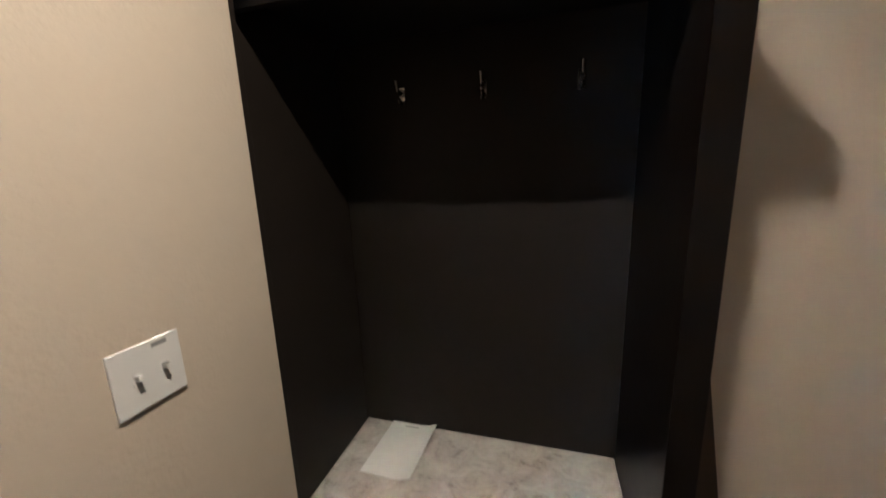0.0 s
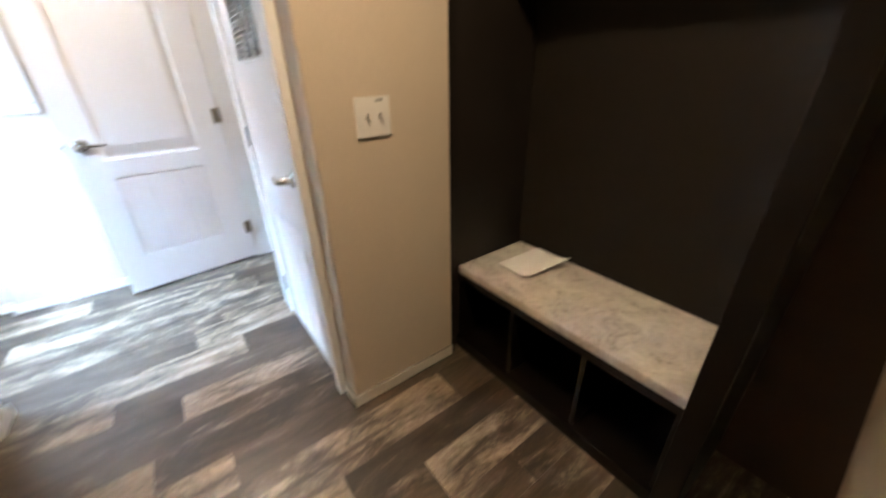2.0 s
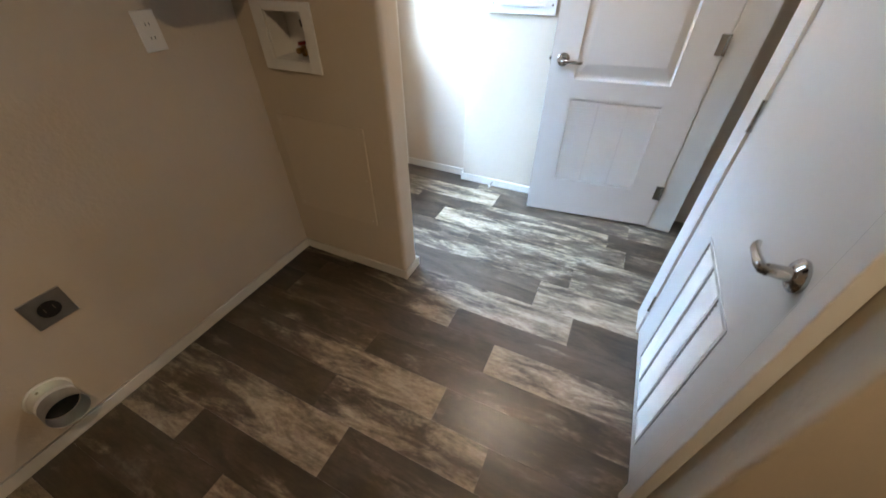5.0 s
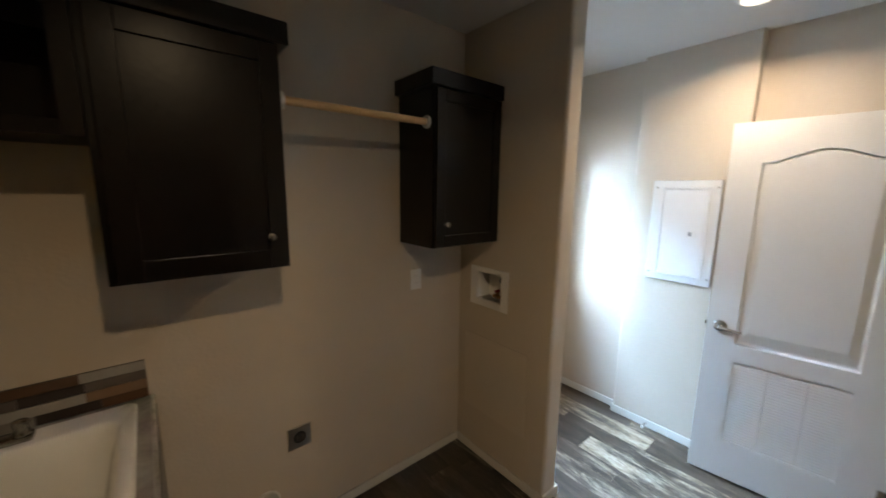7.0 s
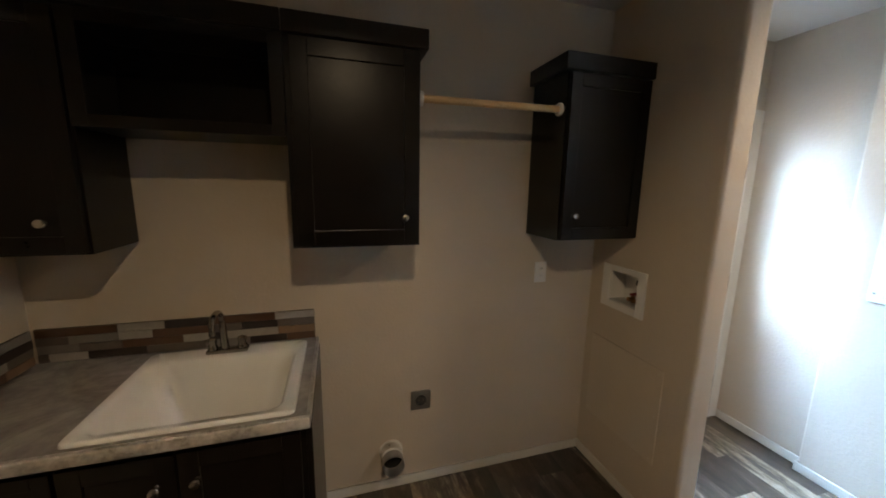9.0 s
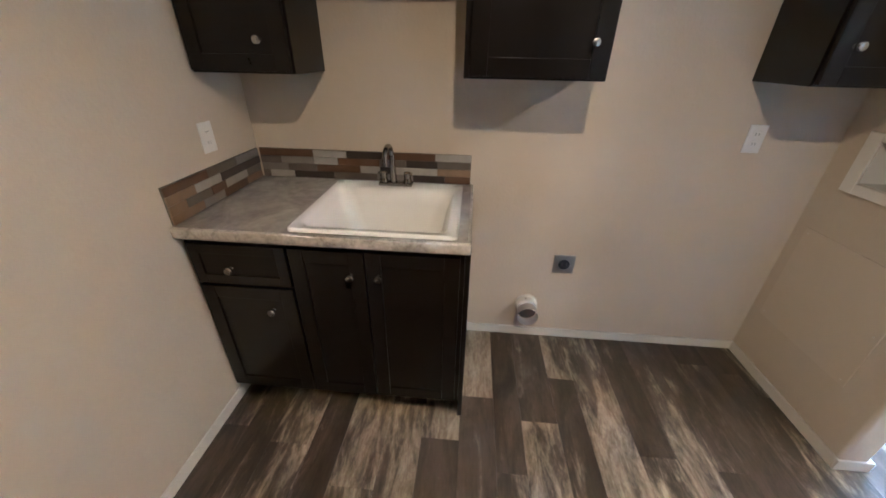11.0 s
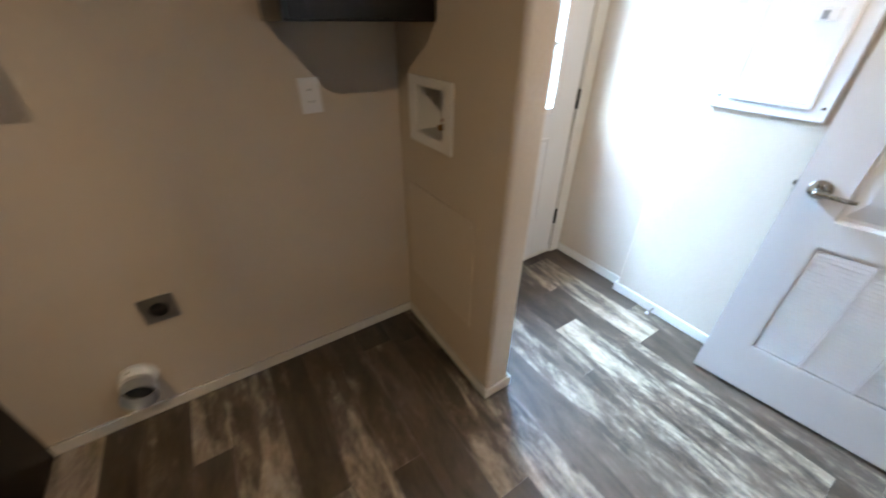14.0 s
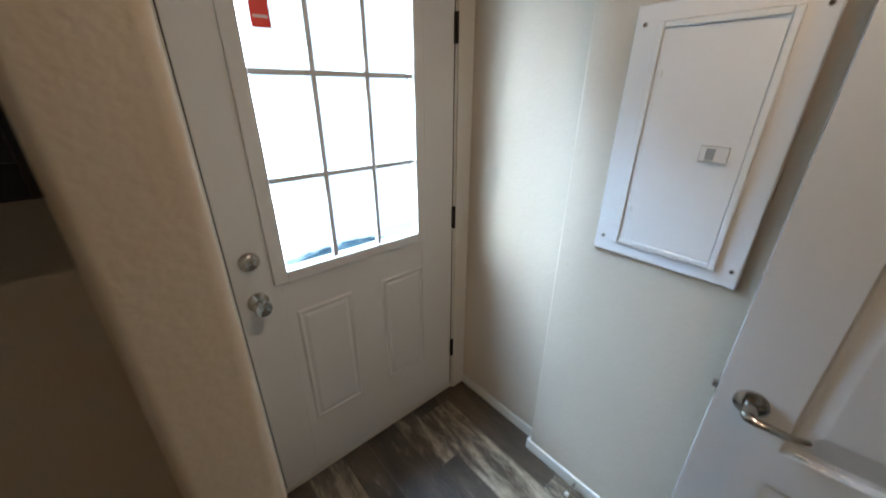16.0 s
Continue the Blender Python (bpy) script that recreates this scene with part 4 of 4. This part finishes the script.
for x in (0.925, 1.20, 1.49):
    hk = part("coat_hook", box(x - 0.011, x + 0.011, 2.8400, 2.8443, 1.690, 1.748, 0.001), PEWTER, tree, "nickel double coat hook")
    part("prong", tube([(x, 2.841, 1.730), (x, 2.820, 1.724), (x, 2.804, 1.730), (x, 2.798, 1.748), (x, 2.794, 1.760)], [0.006, 0.006, 0.006, 0.006, 0.008]), PEWTER, hk, "", True)
    part("prong", tube([(x, 2.841, 1.704), (x, 2.828, 1.694), (x, 2.816, 1.696), (x, 2.810, 1.708)], [0.006, 0.006, 0.006, 0.008]), PEWTER, hk, "", True)
bench = part("bench_top", box(0.688, 1.648, 2.432, 2.852, 0.421, 0.458, 0.004, 2), BENCHTOP, tree, "pale mottled stone-look bench top", True)
part("bench_base", box(0.685, 1.6515, 2.420, 2.8440, 0.0, 0.055), ESPRESSO, tree)
part("bench_rail", box(0.685, 1.6515, 2.436, 2.456, 0.385, 0.4205), ESPRESSO, tree)
for x in (0.685, 1.010, 1.336, 1.6335):
    part("divider", box(x, x + 0.018, 2.440, 2.8440, 0.0555, 0.3845), ESPRESSO, tree)

booklet = thing("paper_sheets", (0.89, 2.70, 0.458), "white folded paper sheets lying on the bench", "papers")
b = bmesh.new()
rowsA, rowsB = [], []
for k in range(9):
    u = k / 8
    lift = 0.001 + 0.026 * max(0.0, u - 0.55) ** 2 * 4
    xk = 0.795 + 0.190 * u
    rowsA.append([b.verts.new((xk + 0.012 * v, 2.572 + 0.272 * v - 0.012 * (u - 0.5), 0.4585 + lift)) for v in (0, 0.03, 0.5, 0.97, 1.0)])
    rowsB.append([b.verts.new((xk + 0.012 * v, 2.572 + 0.272 * v - 0.012 * (u - 0.5), 0.4585 + lift + 0.004)) for v in (0, 0.03, 0.5, 0.97, 1.0)])
for k in range(8):
    for j in range(4):
        b.faces.new((rowsB[k][j], rowsB[k + 1][j], rowsB[k + 1][j + 1], rowsB[k][j + 1]))
        b.faces.new((rowsA[k][j + 1], rowsA[k + 1][j + 1], rowsA[k + 1][j], rowsA[k][j]))
    b.faces.new((rowsA[k][0], rowsA[k + 1][0], rowsB[k + 1][0], rowsB[k][0]))
    b.faces.new((rowsA[k + 1][4], rowsA[k][4], rowsB[k][4], rowsB[k + 1][4]))
for j in range(4):
    b.faces.new((rowsA[8][j], rowsA[8][j + 1], rowsB[8][j + 1], rowsB[8][j]))
    b.faces.new((rowsA[0][j + 1], rowsA[0][j], rowsB[0][j], rowsB[0][j + 1]))
bmesh.ops.recalc_face_normals(b, faces=b.faces)
part("sheet", b, PAPER, booklet)
part("print", box(0.868, 0.925, 2.822, 2.826, 0.4638, 0.4642), INK, booklet, "line of unreadable grey print")

board = thing("wood_panel", (1.84, 2.81, 0), "dark brown tapered wooden panel standing beside the hall tree", "panel")
part("board", prism([(1.7150, 0.0), (2.010, 0.0), (1.770, 1.60), (1.7150, 1.88)], 2.800, 2.818, "y"), BROWN, board)

# ---- outdoors ----
structure("ground", box(-400, 400, -800, 400, -0.62, -0.60), CONCRETE, "pale concrete ground outside the door", "ground")
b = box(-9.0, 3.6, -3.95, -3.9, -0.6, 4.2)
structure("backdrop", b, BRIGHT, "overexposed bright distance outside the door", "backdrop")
# unseen glowing board, added to light the passage wall through the panes
structure("backdrop", box(3.62, 3.67, -3.6, -0.25, 0.0, 4.4), SIDE_GLOW, "unseen glowing board added to light the passage wall", "backdrop")
tarp = thing("tarp", (-2.05, -3.45, -0.6), "crumpled blue tarp on the ground outside", "tarp")
b = bmesh.new()
bmesh.ops.create_grid(b, x_segments=24, y_segments=8, size=1.0)
for v in b.verts:
    x, y = v.co.x, v.co.y
    h = max(0.0, (1 - x * x) * (1 - y * y))
    v.co = Vector((-2.05 + 0.75 * x, -3.45 + 0.10 * y, -0.6 + 0.03 + 0.14 * h * (0.6 + 0.8 * noise.noise((x * 4, y * 3, 1)))))
bmesh.ops.solidify(b, geom=b.faces[:], thickness=0.004)
part("sheet", b, TARP, tarp, "", True)

# ---- floor planks ----
floor_ = structure("floor", box(-1.36, 2.75, -0.15, 3.05, -0.08, -0.0035), JOINT, "weathered brown and tan wood plank floor", "floor")
# courses from west to east: the east edge in metres, then planks from south to north as (north end, pale at its south end, pale at its north end)
COURSES = [
    (-1.19, [(0.9, 1, 2), (3.04, 2, 4)]),
    (-1.043, [(0.69, 1, 0), (1.5, 6, 1), (3.04, 1, 4)]),
    (-0.867, [(0.06, 0, 1), (0.872, 4, 8), (1.75, 0, 4), (3.04, 6, 2)]),
    (-0.734, [(0.33, 5, 4), (1.64, 0, 7), (3.04, 1, 4)]),
    (-0.572, [(0.575, 3, 0), (1.75, 10, 3), (3.04, 1, 5)]),
    (-0.453, [(0.85, 1, 4), (2.1, 3, 5), (3.04, 2, 2)]),
    (-0.291, [(0.457, 3, 10), (1.5, 4, 3), (3.04, 5, 2)]),
    (-0.100, [(1.357, 3, 1), (2.4, 6, 8), (3.04, 2, 2)]),
    (0.072, [(0.35, 3, 4), (1.56, 2, 8), (3.04, 0, 3)]),
    (0.204, [(0.21, 0, 0), (1.03, 1, 6), (2.2, 0, 1), (3.04, 2, 2)]),
    (0.358, [(0.16, 1, 1), (1.265, 2, 1), (2.4, 10, 3), (3.04, 2, 2)]),
    (0.484, [(0.75, 1, 3), (2.0, 1, 4), (3.04, 2, 2)]),
    (0.628, [(1.158, 0, 9), (2.3, 4, 1), (3.04, 2, 2)]),
    (0.780, [(0.715, 4, 0), (1.393, 4, 6), (2.6, 0, 3), (3.04, 2, 2)]),
    (0.967, [(0.893, 3, 7), (2.224, 1, 8), (3.04, 1, 3)]),
    (1.097, [(0.335, 4, 8), (1.685, 0, 7), (2.9, 0, 2), (3.04, 2, 2)]),
    (1.262, [(0.597, 4, 1), (1.937, 10, 2), (3.04, 10, 2)]),
    (1.386, [(0.84, 3, 0), (2.2, 4, 2), (3.04, 2, 2)]),
    (1.543, [(0.488, 9, 9), (1.6, 1, 3), (2.8, 5, 2), (3.04, 2, 2)]),
    (1.706, [(0.72, 3, 6), (1.9, 0, 4), (3.04, 2, 4)]),
    (1.862, [(0.55, 2, 3), (1.62, 6, 5), (3.04, 1, 4)]),
    (2.039, [(0.95, 4, 6), (2.1, 5, 3), (3.04, 2, 2)]),
    (2.172, [(0.30, 1, 2), (1.45, 1, 1), (2.6, 6, 3), (3.04, 2, 2)]),
    (2.349, [(0.80, 2, 4), (2.0, 4, 5), (3.04, 2, 2)]),
    (2.482, [(1.25, 1, 3), (2.5, 3, 5), (3.04, 2, 2)]),
    (2.640, [(0.74, 4, 4), (1.9, 0, 2), (3.04, 4, 2)]),
    (2.740, [(1.1, 1, 3), (3.04, 3, 2)]),
]
prints = {}
west = -1.352
for east, run in COURSES:
    south = -0.15
    for north, first, last in run:
        if (first, last) not in prints:
            prints[first, last] = plank_wood("plank_print", first / 10, last / 10)
        bb = box(0.0004, east - west - 0.0004, 0.0004, north - south - 0.0004, -0.003, 0.0)
        o = solid("plank", bb, prints[first, last])
        o.parent = floor_
        o.location = (west, south, 0)
        south = north
    west = east
